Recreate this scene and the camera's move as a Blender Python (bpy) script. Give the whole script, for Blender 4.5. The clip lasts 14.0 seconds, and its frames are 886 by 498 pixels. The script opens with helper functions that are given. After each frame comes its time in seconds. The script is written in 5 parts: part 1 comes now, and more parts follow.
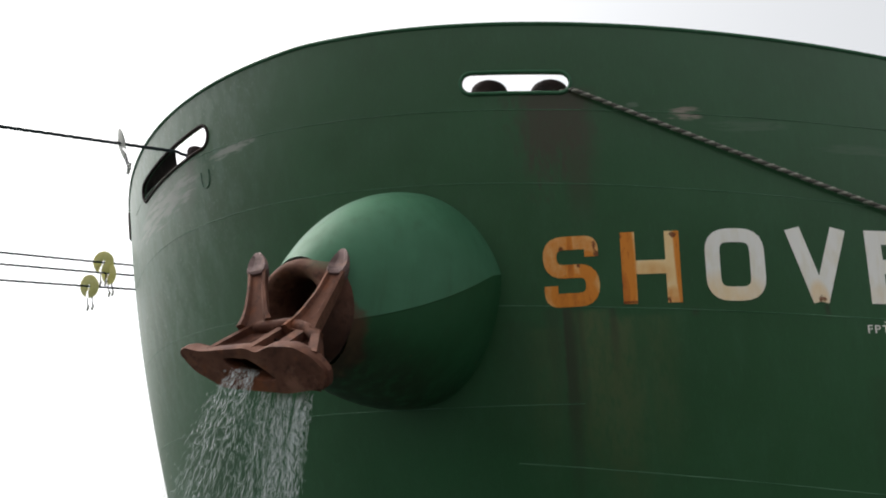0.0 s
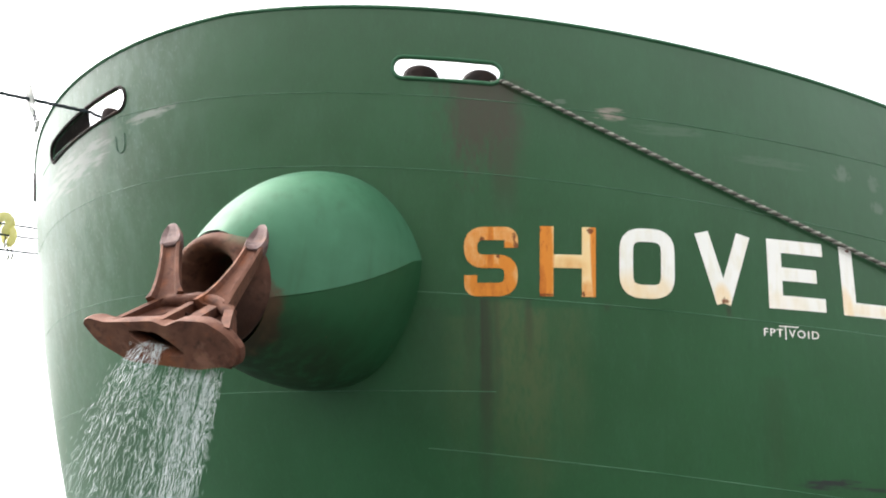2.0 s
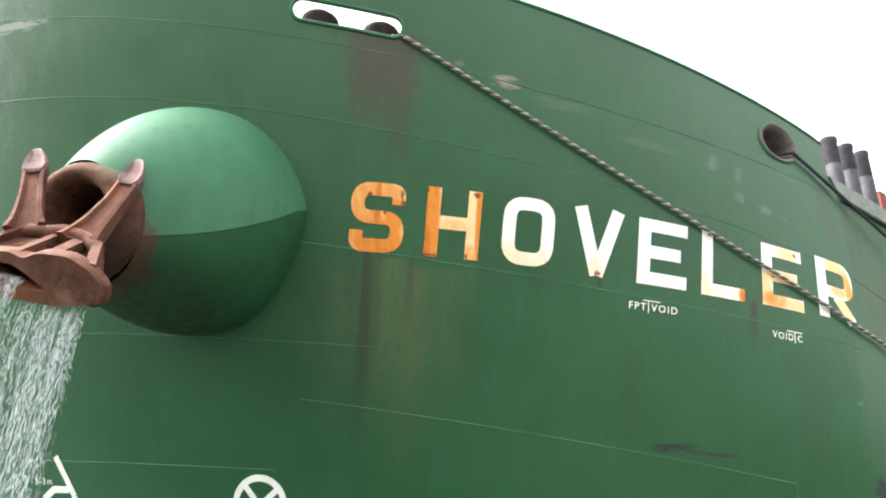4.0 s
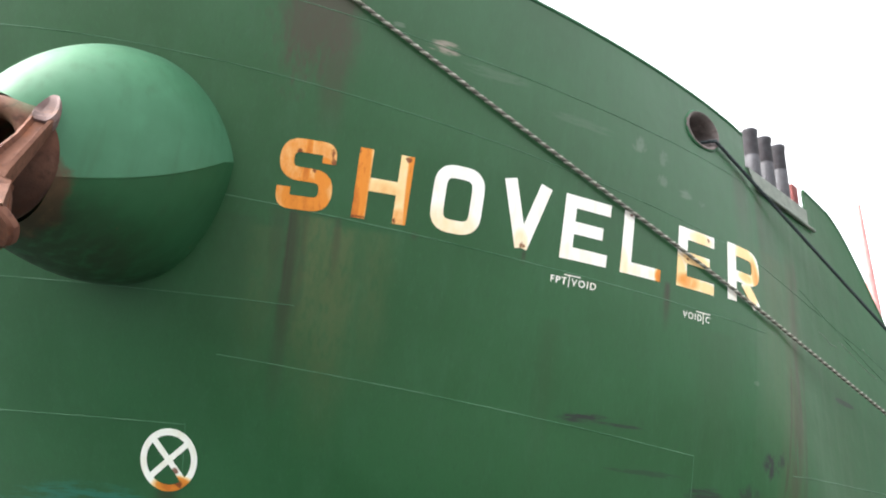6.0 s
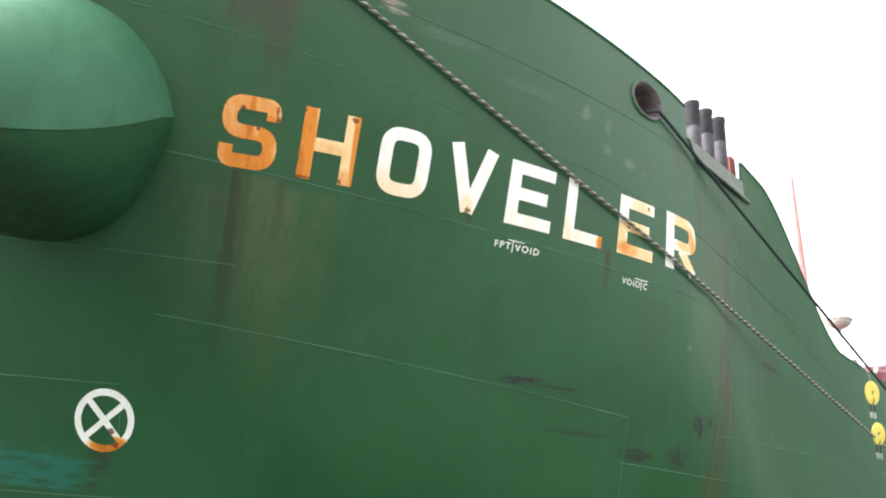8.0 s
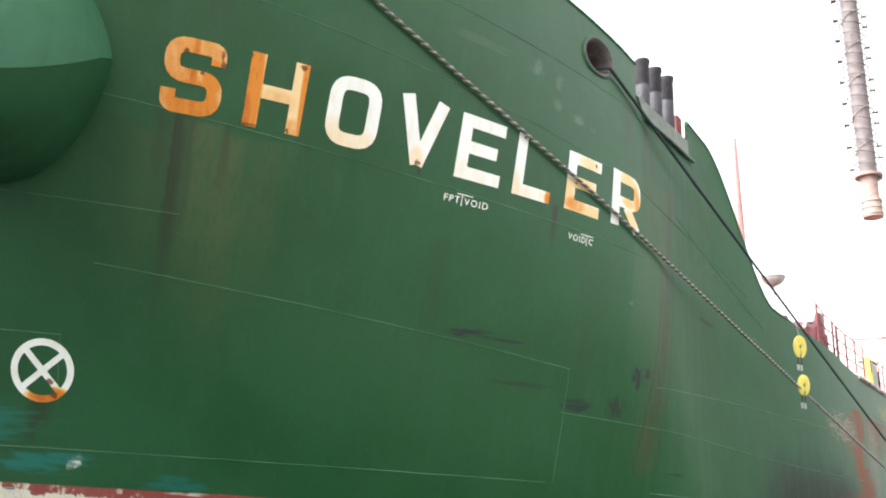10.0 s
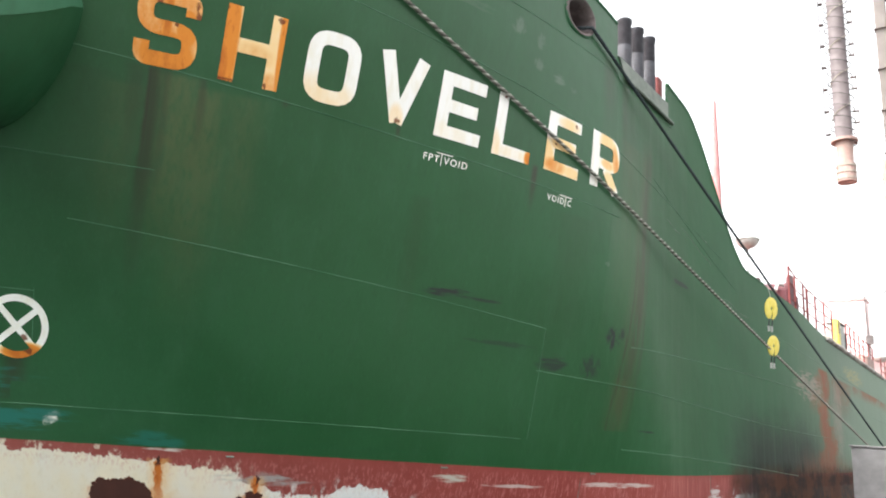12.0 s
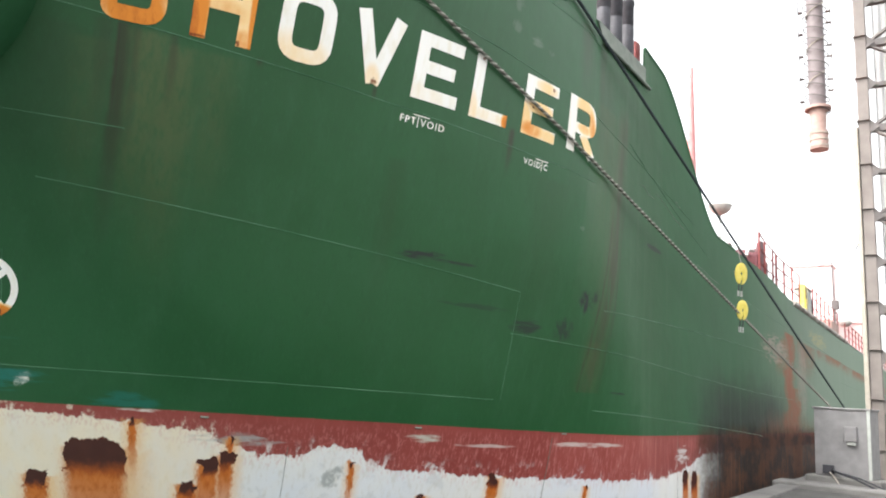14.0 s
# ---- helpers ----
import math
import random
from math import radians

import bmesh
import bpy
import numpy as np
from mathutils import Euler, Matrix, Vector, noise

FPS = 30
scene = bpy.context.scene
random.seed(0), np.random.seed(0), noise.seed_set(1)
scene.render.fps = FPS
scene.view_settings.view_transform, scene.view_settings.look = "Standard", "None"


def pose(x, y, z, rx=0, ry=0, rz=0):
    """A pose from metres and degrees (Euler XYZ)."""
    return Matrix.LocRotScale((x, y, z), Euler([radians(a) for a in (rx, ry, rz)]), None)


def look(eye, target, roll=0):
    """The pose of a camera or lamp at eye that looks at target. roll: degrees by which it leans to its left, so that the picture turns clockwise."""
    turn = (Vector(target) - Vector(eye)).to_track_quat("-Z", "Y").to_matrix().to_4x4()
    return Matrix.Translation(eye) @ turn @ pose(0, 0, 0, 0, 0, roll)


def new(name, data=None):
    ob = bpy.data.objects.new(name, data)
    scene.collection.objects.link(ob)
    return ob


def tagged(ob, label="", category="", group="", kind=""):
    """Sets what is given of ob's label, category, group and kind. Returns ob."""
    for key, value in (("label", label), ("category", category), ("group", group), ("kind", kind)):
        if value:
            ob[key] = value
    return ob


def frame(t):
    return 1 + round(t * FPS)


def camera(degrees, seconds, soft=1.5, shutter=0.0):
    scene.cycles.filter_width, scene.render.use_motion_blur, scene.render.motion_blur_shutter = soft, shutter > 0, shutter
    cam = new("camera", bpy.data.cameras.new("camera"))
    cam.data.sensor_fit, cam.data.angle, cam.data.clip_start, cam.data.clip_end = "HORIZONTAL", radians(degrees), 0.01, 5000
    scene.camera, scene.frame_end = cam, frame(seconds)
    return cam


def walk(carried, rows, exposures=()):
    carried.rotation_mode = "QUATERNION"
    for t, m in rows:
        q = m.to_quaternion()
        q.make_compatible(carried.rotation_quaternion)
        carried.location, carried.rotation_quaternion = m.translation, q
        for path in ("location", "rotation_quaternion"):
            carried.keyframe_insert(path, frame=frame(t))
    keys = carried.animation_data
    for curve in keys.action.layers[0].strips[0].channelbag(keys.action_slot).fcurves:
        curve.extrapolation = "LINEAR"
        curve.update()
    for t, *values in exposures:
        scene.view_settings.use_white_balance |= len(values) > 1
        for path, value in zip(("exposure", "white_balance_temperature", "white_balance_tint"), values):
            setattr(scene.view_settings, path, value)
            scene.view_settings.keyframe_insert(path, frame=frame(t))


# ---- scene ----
# ---- camera ----
cam = camera(62.34, 14.0, soft=2.0)
EYE = (0.0, 0.0, 1.6)          # standing on the quay; x runs aft along the ship, y towards her, z up
ROWS = [  # seconds, yaw, pitch, lean
    (0.0, -17.55, 28.87, 3.55), (0.5, -19.41, 28.86, 3.06), (1.0, -21.22, 28.72, 2.98), (1.5, -22.94, 28.53, 3.24),
    (2.0, -24.57, 28.07, 3.66), (2.5, -26.56, 27.46, 4.05), (3.0, -29.98, 26.79, 3.91), (3.5, -32.98, 26.08, 3.88),
    (3.7, -33.70, 25.76, 3.81), (5.8, -40.81, 23.00, 4.35), (6.0, -41.18, 22.94, 4.73), (6.5, -42.22, 22.30, 4.72),
    (7.0, -43.28, 21.74, 4.45), (7.5, -44.51, 21.13, 4.09), (8.0, -46.01, 20.41, 4.14), (8.5, -47.47, 19.57, 4.01),
    (11.0, -51.66, 15.42, 3.55), (11.5, -52.09, 14.67, 3.55), (12.0, -52.43, 13.96, 3.78), (12.5, -52.79, 13.27, 4.07),
    (13.0, -53.35, 12.60, 4.04), (13.5, -53.91, 11.89, 3.86), (14.0, -54.56, 11.20, 3.84)]
EXPO = [(0.0, 0.35), (0.5, 0.61), (0.9, 0.81), (1.2, 1.17), (1.5, 1.47), (2.2, 1.84), (3.0, 2.11), (3.6, 2.17), (6.0, 2.11), (8.5, 1.99), (11.0, 1.87), (14.0, 1.83)]
walk(cam, [(t, pose(*EYE, 90 + p, 0, y) @ pose(0, 0, 0, 0, 0, r)) for t, y, p, r in ROWS], EXPO)

# ---- world and sun: a bright overcast day ----
SUN_EL, SUN_AZ = radians(52), radians(-55)
world = bpy.data.worlds.new("overcast_sky")
scene.world = world
world.use_nodes = True
wn, wl = world.node_tree.nodes, world.node_tree.links
sky = wn.new("ShaderNodeTexSky")
sky.sky_type, sky.sun_disc, sky.sun_elevation, sky.sun_rotation = "NISHITA", False, SUN_EL, SUN_AZ
sky.dust_density, sky.air_density, sky.ozone_density = 6.0, 1.5, 0.5
pale = wn.new("ShaderNodeHueSaturation")
pale.inputs["Saturation"].default_value, pale.inputs["Value"].default_value = 0.12, 1.35
wl.new(sky.outputs[0], pale.inputs["Color"])
wl.new(pale.outputs[0], wn["Background"].inputs["Color"])
wn["Background"].inputs["Strength"].default_value = 0.15
lamp = bpy.data.lights.new("sun", "SUN")
lamp.energy, lamp.angle, lamp.color = 1.0, radians(22), (1.0, 0.97, 0.92)
sun = new("sun", lamp)
sun.matrix_world = look((0, 0, 40), (0 - math.sin(SUN_AZ) * math.cos(SUN_EL) * 10, 0 - math.cos(SUN_AZ) * math.cos(SUN_EL) * 10, 40 - math.sin(SUN_EL) * 10))


# ---- node helpers and materials ----
class Nodes:
    def __init__(self, name, rough=0.5, metal=0.0):
        self.mat = bpy.data.materials.new(name)
        self.mat.use_nodes = True
        self.t = self.mat.node_tree
        self.bsdf = self.t.nodes["Principled BSDF"]
        self.bsdf.inputs["Roughness"].default_value = rough
        self.bsdf.inputs["Metallic"].default_value = metal
        self.bsdf.inputs["Specular IOR Level"].default_value = 0.22
        self.geo = self.t.nodes.new("ShaderNodeTexCoord").outputs["Object"]

    def node(self, kind):
        return self.t.nodes.new(kind)

    def put(self, value, socket):
        if isinstance(value, (int, float)):
            socket.default_value = value
        elif isinstance(value, tuple):
            socket.default_value = (*value, 1.0)
        else:
            self.t.links.new(value, socket)

    def math(self, op, a, b=0.0, c=0.0, clamp=False):
        n = self.node("ShaderNodeMath")
        n.operation, n.use_clamp = op, clamp
        for v, s in zip((a, b, c), n.inputs):
            self.put(v, s)
        return n.outputs[0]

    def axis(self, k):
        n = self.node("ShaderNodeSeparateXYZ")
        self.t.links.new(self.geo, n.inputs[0])
        return n.outputs[k]

    def noise(self, scale, detail=4.0, stretch=(1, 1, 1), rough=0.55, shift=(0, 0, 0)):
        m = self.node("ShaderNodeMapping")
        m.inputs["Scale"].default_value = stretch
        m.inputs["Location"].default_value = shift
        self.t.links.new(self.geo, m.inputs[0])
        n = self.node("ShaderNodeTexNoise")
        n.inputs["Scale"].default_value, n.inputs["Detail"].default_value, n.inputs["Roughness"].default_value = scale, detail, rough
        self.t.links.new(m.outputs[0], n.inputs["Vector"])
        return n.outputs["Fac"]

    def step(self, v, lo, hi):
        n = self.node("ShaderNodeMapRange")
        n.interpolation_type = "SMOOTHSTEP"
        self.put(v, n.inputs[0])
        for s, x in zip(n.inputs[1:5], (lo, hi, 0.0, 1.0)):
            self.put(x, s)
        return n.outputs[0]

    def mix(self, f, a, b):
        n = self.node("ShaderNodeMix")
        n.data_type = "RGBA"
        self.put(f, n.inputs[0])
        self.put(a, n.inputs[6])
        self.put(b, n.inputs[7])
        return n.outputs[2]

    def mul(self, *vs):
        out = vs[0]
        for v in vs[1:]:
            out = self.math("MULTIPLY", out, v)
        return out

    def bump(self, height, strength=0.3, distance=0.01):
        n = self.node("ShaderNodeBump")
        n.inputs["Strength"].default_value, n.inputs["Distance"].default_value = strength, distance
        self.t.links.new(height, n.inputs["Height"])
        self.t.links.new(n.outputs[0], self.bsdf.inputs["Normal"])

    def done(self, colour, rough=None):
        self.put(colour, self.bsdf.inputs["Base Color"])
        if rough is not None:
            self.put(rough, self.bsdf.inputs["Roughness"])
        return self.mat


def plain(name, a, b, scale=6.0, rough=0.6, metal=0.0, bump=0.2, stretch=(1, 1, 1)):
    """A surface of two close colours, mottled at two scales, with a fine relief."""
    n = Nodes(name, rough, metal)
    big, fine = n.noise(scale, 5, stretch), n.noise(scale * 9, 3, stretch)
    f = n.math("ADD", n.mul(n.step(big, 0.3, 0.7), 0.7), n.mul(fine, 0.3))
    n.bump(n.math("ADD", big, n.mul(fine, 0.4)), bump, 0.01)
    return n.done(n.mix(f, a, b), n.math("MULTIPLY_ADD", fine, 0.25, rough - 0.12))


# stains on the plating: x, half width, top z, length, strength
BROWN_RUNS = [(3.98, 0.09, 5.42, 2.8, 0.65), (3.94, 0.035, 5.42, 2.3, 0.75), (4.09, 0.05, 5.42, 1.9, 0.35), (3.82, 0.10, 5.42, 1.5, 0.3), (4.42, 0.05, 5.4, 1.0, 0.45), (3.45, 0.30, 5.3, 1.8, 0.16),
              (3.17, 0.10, 2.2, 0.9, 0.6), (10.75, 0.18, 7.6, 2.4, 0.4), (11.0, 0.30, 7.2, 2.6, 0.2), (10.2, 0.25, 7.65, 1.5, 0.4),
              (-0.75, 0.4, 8.3, 0.7, 0.35), (8.66, 0.06, 5.42, 0.8, 0.8), (6.56, 0.03, 5.4, 0.25, 0.7), (5.25, 0.04, 5.36, 0.14, 0.6), (-0.35, 0.1, 8.3, 0.9, 0.4),
              (7.0, 0.16, 4.6, 2.6, 0.14), (9.6, 0.5, 4.9, 3.0, 0.14)]
OCHRE_RUNS = [(4.20, 0.20, 5.38, 2.4, 0.55), (4.45, 0.26, 5.3, 2.9, 0.5), (4.85, 0.22, 5.3, 2.2, 0.28), (3.72, 0.2, 5.2, 2.2, 0.22), (11.0, 0.6, 6.5, 4.5, 0.22), (11.1, 0.3, 2.6, 1.4, 0.25)]
RUST_RUNS = [(26.7, 1.1, 4.35, 7.0, 0.95), (27.4, 1.3, 2.6, 5.6, 0.9), (25.2, 0.7, 3.6, 0.9, 0.5), (30, 2.0, 4.3, 1.6, 0.55), (37, 5.0, 4.35, 0.5, 0.8), (47, 6, 4.3, 0.6, 0.85), (58, 8, 4.2, 0.8, 0.7)]
# smears and rubbed patches: x, z, half length, half height, strength, tone
PRIMER, TAR, CHALK, TEAL = (0.20, 0.215, 0.19), (0.014, 0.020, 0.018), (0.62, 0.60, 0.54), (0.012, 0.13, 0.105)
SMEARS = [(4.35, 7.83, 0.10, 0.05, 0.8, PRIMER), (4.95, 7.70, 0.22, 0.10, 0.9, (0.24, 0.20, 0.17)), (5.7, 7.56, 0.5, 0.10, 0.35, PRIMER), (7.0, 7.28, 0.6, 0.08, 0.3, PRIMER), (7.95, 7.28, 0.16, 0.13, 0.75, PRIMER),
          (8.40, 7.22, 0.12, 0.14, 0.55, PRIMER), (8.42, 6.88, 0.14, 0.10, 0.65, PRIMER), (8.87, 6.80, 0.15, 0.09, 0.8, PRIMER), (9.2, 6.75, 0.08, 0.06, 0.6, PRIMER), (10.4, 4.3, 0.06, 0.04, 0.6, PRIMER),
          (7.85, 3.43, 0.42, 0.075, 1.0, TAR), (8.3, 3.40, 0.3, 0.03, 0.8, TAR), (10.72, 3.16, 0.20, 0.20, 1.0, TAR), (10.95, 3.3, 0.10, 0.14, 0.8, TAR), (9.62, 2.66, 0.30, 0.14, 0.8, TAR), (10.35, 2.7, 0.22, 0.22, 0.75, TAR),
          (8.8, 2.85, 0.6, 0.05, 0.6, TAR), (11.85, 1.80, 0.30, 0.022, 1.0, TAR), (13.2, 4.55, 0.7, 0.05, 0.8, TAR), (-0.4, 8.12, 0.4, 0.08, 0.6, (0.3, 0.30, 0.28)), (-1.25, 7.9, 0.5, 0.3, 0.5, (0.3, 0.30, 0.28)),
          (4.45, 1.45, 0.085, 0.09, 1.1, CHALK), (8.62, 0.98, 0.24, 0.07, 0.9, (0.42, 0.42, 0.36)), (5.5, 1.16, 0.24, 0.03, 0.8, CHALK), (4.2, 1.45, 0.45, 0.16, 0.9, TEAL), (5.35, 1.26, 0.35, 0.13, 0.6, TEAL),
          (3.3, 1.85, 0.9, 0.30, 0.6, TEAL), (11.4, 0.95, 0.9, 0.05, 0.7, (0.55, 0.50, 0.46)), (15.1, 0.75, 0.5, 0.20, 0.8, (0.50, 0.48, 0.46)), (9.5, 0.9, 0.5, 0.03, 0.6, (0.55, 0.50, 0.46)),
          (6.6, 0.86, 0.5, 0.09, 0.8, (0.30, 0.32, 0.31)), (7.75, 0.40, 0.16, 0.17, 0.8, (0.27, 0.29, 0.28)), (33, 4.7, 2.5, 0.35, 0.5, (0.34, 0.30, 0.12)), (24.5, 3.6, 2.2, 0.5, 0.55, (0.33, 0.24, 0.21)), (29, 3.0, 1.2, 1.6, 0.4, (0.33, 0.24, 0.21))]
BLISTERS = [(5.40, 0.26, 0.60, 0.17), (4.90, 0.09, 0.27, 0.08), (6.41, 0.09, 0.50, 0.09), (6.58, 0.06, 0.60, 0.09), (6.22, 0.09, 0.21, 0.08), (6.62, 0.02, 0.84, 0.05), (5.72, 0.025, 1.02, 0.04),
            (9.80, 0.075, 0.42, 0.07), (8.8, 0.05, 0.12, 0.06), (7.90, 0.02, 0.58, 0.03), (15.3, 0.16, 0.30, 0.14), (15.9, 0.2, 0.25, 0.16), (11.5, 0.03, 0.3, 0.04)]
# the ragged lower edge of the red belt: height against x
BELT = ((4.3, 1.08), (5.3, 1.03), (6.0, 0.95), (6.55, 0.78), (7.2, 0.66), (7.45, 0.80), (7.85, 0.80), (8.1, 0.56), (9.6, 0.47), (11.0, 0.42), (13.8, 0.37), (16.0, 0.6))


def hull_paint(name, topsides):
    """The ship's paint. The bow's topsides and the boot-top with the after body carry different wear over the same coat."""
    n = Nodes(name, 0.34)
    x, z = n.axis(0), n.axis(2)
    n.put(n.math("MULTIPLY_ADD", n.step(x, 7.5, 12.0), -0.26, 0.46), n.bsdf.inputs["Specular IOR Level"])
    streak = n.noise(1.0, 6, (5.0, 5.0, 0.22), 0.6)
    streak2 = n.noise(1.0, 4, (16.0, 16.0, 0.5), 0.6, (3, 1, 2))
    hair = n.noise(1.0, 3, (34.0, 34.0, 0.7), 0.6, (7, 3, 1))
    cloud = n.noise(0.55, 5, (1, 1, 1), 0.6)
    fine = n.noise(26.0, 4)
    rag = n.noise(2.6, 8, (1, 1, 1), 0.7, (5, 5, 5))
    shred = n.noise(9.0, 6, (1, 1, 0.55), 0.65, (2, 1, 7))
    scrape = n.noise(3.0, 6, (0.7, 0.7, 5.0), 0.65, (9, 2, 4))
    green = n.mix(n.step(cloud, 0.32, 0.68), (0.0100, 0.062, 0.0180), (0.0142, 0.077, 0.0255))
    green = n.mix(n.mul(n.step(streak, 0.46, 0.75), 0.35), green, (0.024, 0.094, 0.040))
    green = n.mix(n.mul(n.step(streak2, 0.54, 0.8), 0.35), green, (0.010, 0.050, 0.018))
    green = n.mix(n.mul(n.step(shred, 0.60, 0.78), 0.16), green, (0.035, 0.10, 0.05))
    green = n.mix(n.mul(n.step(hair, 0.55, 0.72), 0.28), green, (0.026, 0.098, 0.040))
    green = n.mix(n.mul(n.step(hair, 0.42, 0.30), 0.25), green, (0.008, 0.046, 0.015))
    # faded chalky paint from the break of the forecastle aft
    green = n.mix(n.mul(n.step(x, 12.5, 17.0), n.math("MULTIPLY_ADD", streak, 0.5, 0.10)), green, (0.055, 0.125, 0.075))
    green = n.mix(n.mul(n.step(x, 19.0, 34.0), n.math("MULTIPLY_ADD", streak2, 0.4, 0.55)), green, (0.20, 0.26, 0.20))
    # pale runs where the plating turns round the stem, sky sheen painted in
    green = n.mix(n.mul(n.step(x, 0.4, -1.6), n.step(hair, 0.56, 0.72), 0.55), green, (0.26, 0.33, 0.30))
    green = n.mix(n.mul(n.step(x, 0.6, -1.6), n.step(streak, 0.36, 0.66), 0.45), green, (0.14, 0.21, 0.175))
    paint, rough_spots = green, None
    if not topsides:
        red = n.mix(n.step(cloud, 0.3, 0.7), (0.20, 0.038, 0.032), (0.27, 0.062, 0.052))
        red = n.mix(n.mul(n.step(streak2, 0.5, 0.75), 0.4), red, (0.33, 0.10, 0.085))
        red = n.mix(n.mul(n.step(hair, 0.66, 0.74), n.step(z, 0.95, 0.6), 0.6), red, (0.55, 0.47, 0.44))
        white = n.mix(n.step(cloud, 0.35, 0.65), (0.66, 0.66, 0.63), (0.62, 0.65, 0.69))
        white = n.mix(n.mul(n.step(streak2, 0.5, 0.72), 0.35), white, (0.46, 0.42, 0.34))
        white = n.mix(n.mul(n.step(rag, 0.56, 0.66), 0.25), white, (0.34, 0.37, 0.39))
        white = n.mix(n.mul(n.step(x, 7.2, 6.0), n.math("MULTIPLY_ADD", streak, 0.7, 0.25)), white, (0.72, 0.60, 0.40))
        # the red belt: straight above, ragged below
        ramp = n.node("ShaderNodeFloatCurve")
        curve = ramp.mapping.curves[0]
        for k, (bx, bz) in enumerate(BELT):
            at = ((bx - 4.0) / 12.5, bz)
            if k in (0, len(BELT) - 1):
                curve.points[0 if k == 0 else -1].location = at
            else:
                curve.points.new(*at)
        ramp.mapping.update()
        n.put(n.math("MULTIPLY_ADD", x, 0.08, -0.32, True), ramp.inputs["Value"])
        low = n.math("MULTIPLY_ADD", n.math("SUBTRACT", n.math("ADD", n.mul(streak2, 0.30), n.math("ADD", n.mul(rag, 0.45), n.mul(shred, 0.25))), 0.5), 0.55, ramp.outputs[0])
        gap = n.math("SUBTRACT", z, low)
        belt = n.step(gap, -0.012, 0.012)
        edge = n.math("MULTIPLY_ADD", n.math("SUBTRACT", rag, 0.5), 0.03, n.math("MULTIPLY_ADD", n.step(x, 15.0, 5.0), 0.07, 1.11))
        # rubbed lower border of the red, and holes worn through it
        worn = n.mul(n.step(gap, 0.22, 0.0), n.step(n.math("MULTIPLY_ADD", rag, 0.5, n.mul(shred, 0.5)), 0.53, 0.60))
        belt = n.math("MULTIPLY", belt, n.math("SUBTRACT", 1.0, n.mul(worn, 0.85)))
        paint = n.mix(belt, white, red)
        paint = n.mix(n.mul(n.step(gap, -0.22, -0.02), n.step(hair, 0.52, 0.6), n.step(z, 1.14, 1.0), 0.35), paint, (0.50, 0.20, 0.18))
        paint = n.mix(n.step(n.math("SUBTRACT", z, edge), -0.008, 0.008), paint, green)

    # runs lean with the flare of the bow
    xr = n.math("MULTIPLY_ADD", n.mul(n.math("SUBTRACT", z, 5.4), n.step(x, 11.5, 4.0)), 0.23, x)
    aft_rag = n.noise(1.0, 7, (0.7, 0.7, 1.5), 0.68, (2, 9, 5))

    def runs(rows, colour, base, tex, lo, hi, edge=streak, wild=0.7):
        total = None
        for cx, w, top, long, k in rows:
            across = n.step(n.math("ABSOLUTE", n.math("SUBTRACT", xr, n.math("MULTIPLY_ADD", edge, w * 2 * wild, cx - w * wild))), w * 1.3, w * 0.1)
            down = n.mul(n.step(z, top + 0.02, top - 0.06), n.step(z, top - long, top - long * 0.2))
            m = n.mul(across, down, k)
            total = m if total is None else n.math("MAXIMUM", total, m)
        return n.mix(n.mul(total, n.step(tex, lo, hi)), base, colour)

    if topsides:
        paint = runs(OCHRE_RUNS, (0.085, 0.095, 0.036), paint, streak2, 0.15, 0.6)
        paint = runs(BROWN_RUNS, (0.024, 0.016, 0.009), paint, streak2, 0.05, 0.42)
        # runs down the shoulder, raked the other way
        xs = n.math("MULTIPLY_ADD", n.math("SUBTRACT", z, 5.4), -0.15, n.math("MULTIPLY_ADD", streak, 0.2, n.math("SUBTRACT", x, 0.1)))
        for cx, w, top, long, k, tone in ((11.55, 0.30, 7.0, 7.0, 0.45, (0.055, 0.055, 0.026)), (11.62, 0.13, 6.9, 6.6, 0.6, (0.030, 0.020, 0.012)), (11.42, 0.035, 5.0, 5.0, 0.6, (0.030, 0.020, 0.012)), (11.85, 0.06, 5.2, 4.6, 0.35, (0.030, 0.022, 0.014))):
            off = n.step(n.math("ABSOLUTE", n.math("SUBTRACT", xs, cx)), w * 1.3, w * 0.2)
            paint = n.mix(n.mul(off, n.step(z, top, top - 0.7), n.step(z, top - long, top - long * 0.4), n.step(streak2, 0.2, 0.6), k), paint, tone)
        # the broad rust curtain below the roller chock, solid above and torn to strings below
        fall = n.math("MULTIPLY_ADD", streak2, 1.5, n.math("MULTIPLY_ADD", hair, 0.5, z))
        xc = n.math("MULTIPLY_ADD", streak2, 0.36, n.math("SUBTRACT", xr, 0.18))
        curtain = n.mul(n.step(xc, 3.50, 3.82), n.step(xc, 4.55, 4.28), n.step(z, 8.12, 8.02), n.step(fall, 7.65, 8.5))
        tail = n.mul(n.step(n.math("ABSOLUTE", n.math("SUBTRACT", xr, 4.22)), 0.20, 0.05), n.step(z, 8.0, 7.9), n.step(z, 6.1, 7.2))
        thin = n.mul(n.step(n.math("ABSOLUTE", n.math("SUBTRACT", xr, 3.95)), 0.75, 0.3), n.step(z, 8.1, 8.0), n.step(z, 7.1, 8.0), n.step(streak2, 0.4, 0.6))
        paint = n.mix(n.mul(n.math("MAXIMUM", n.mul(curtain, 0.85), n.math("MAXIMUM", n.mul(tail, 0.6), n.mul(thin, 0.45))), n.math("MULTIPLY_ADD", hair, 0.5, 0.62)), paint, (0.042, 0.025, 0.017))
    else:
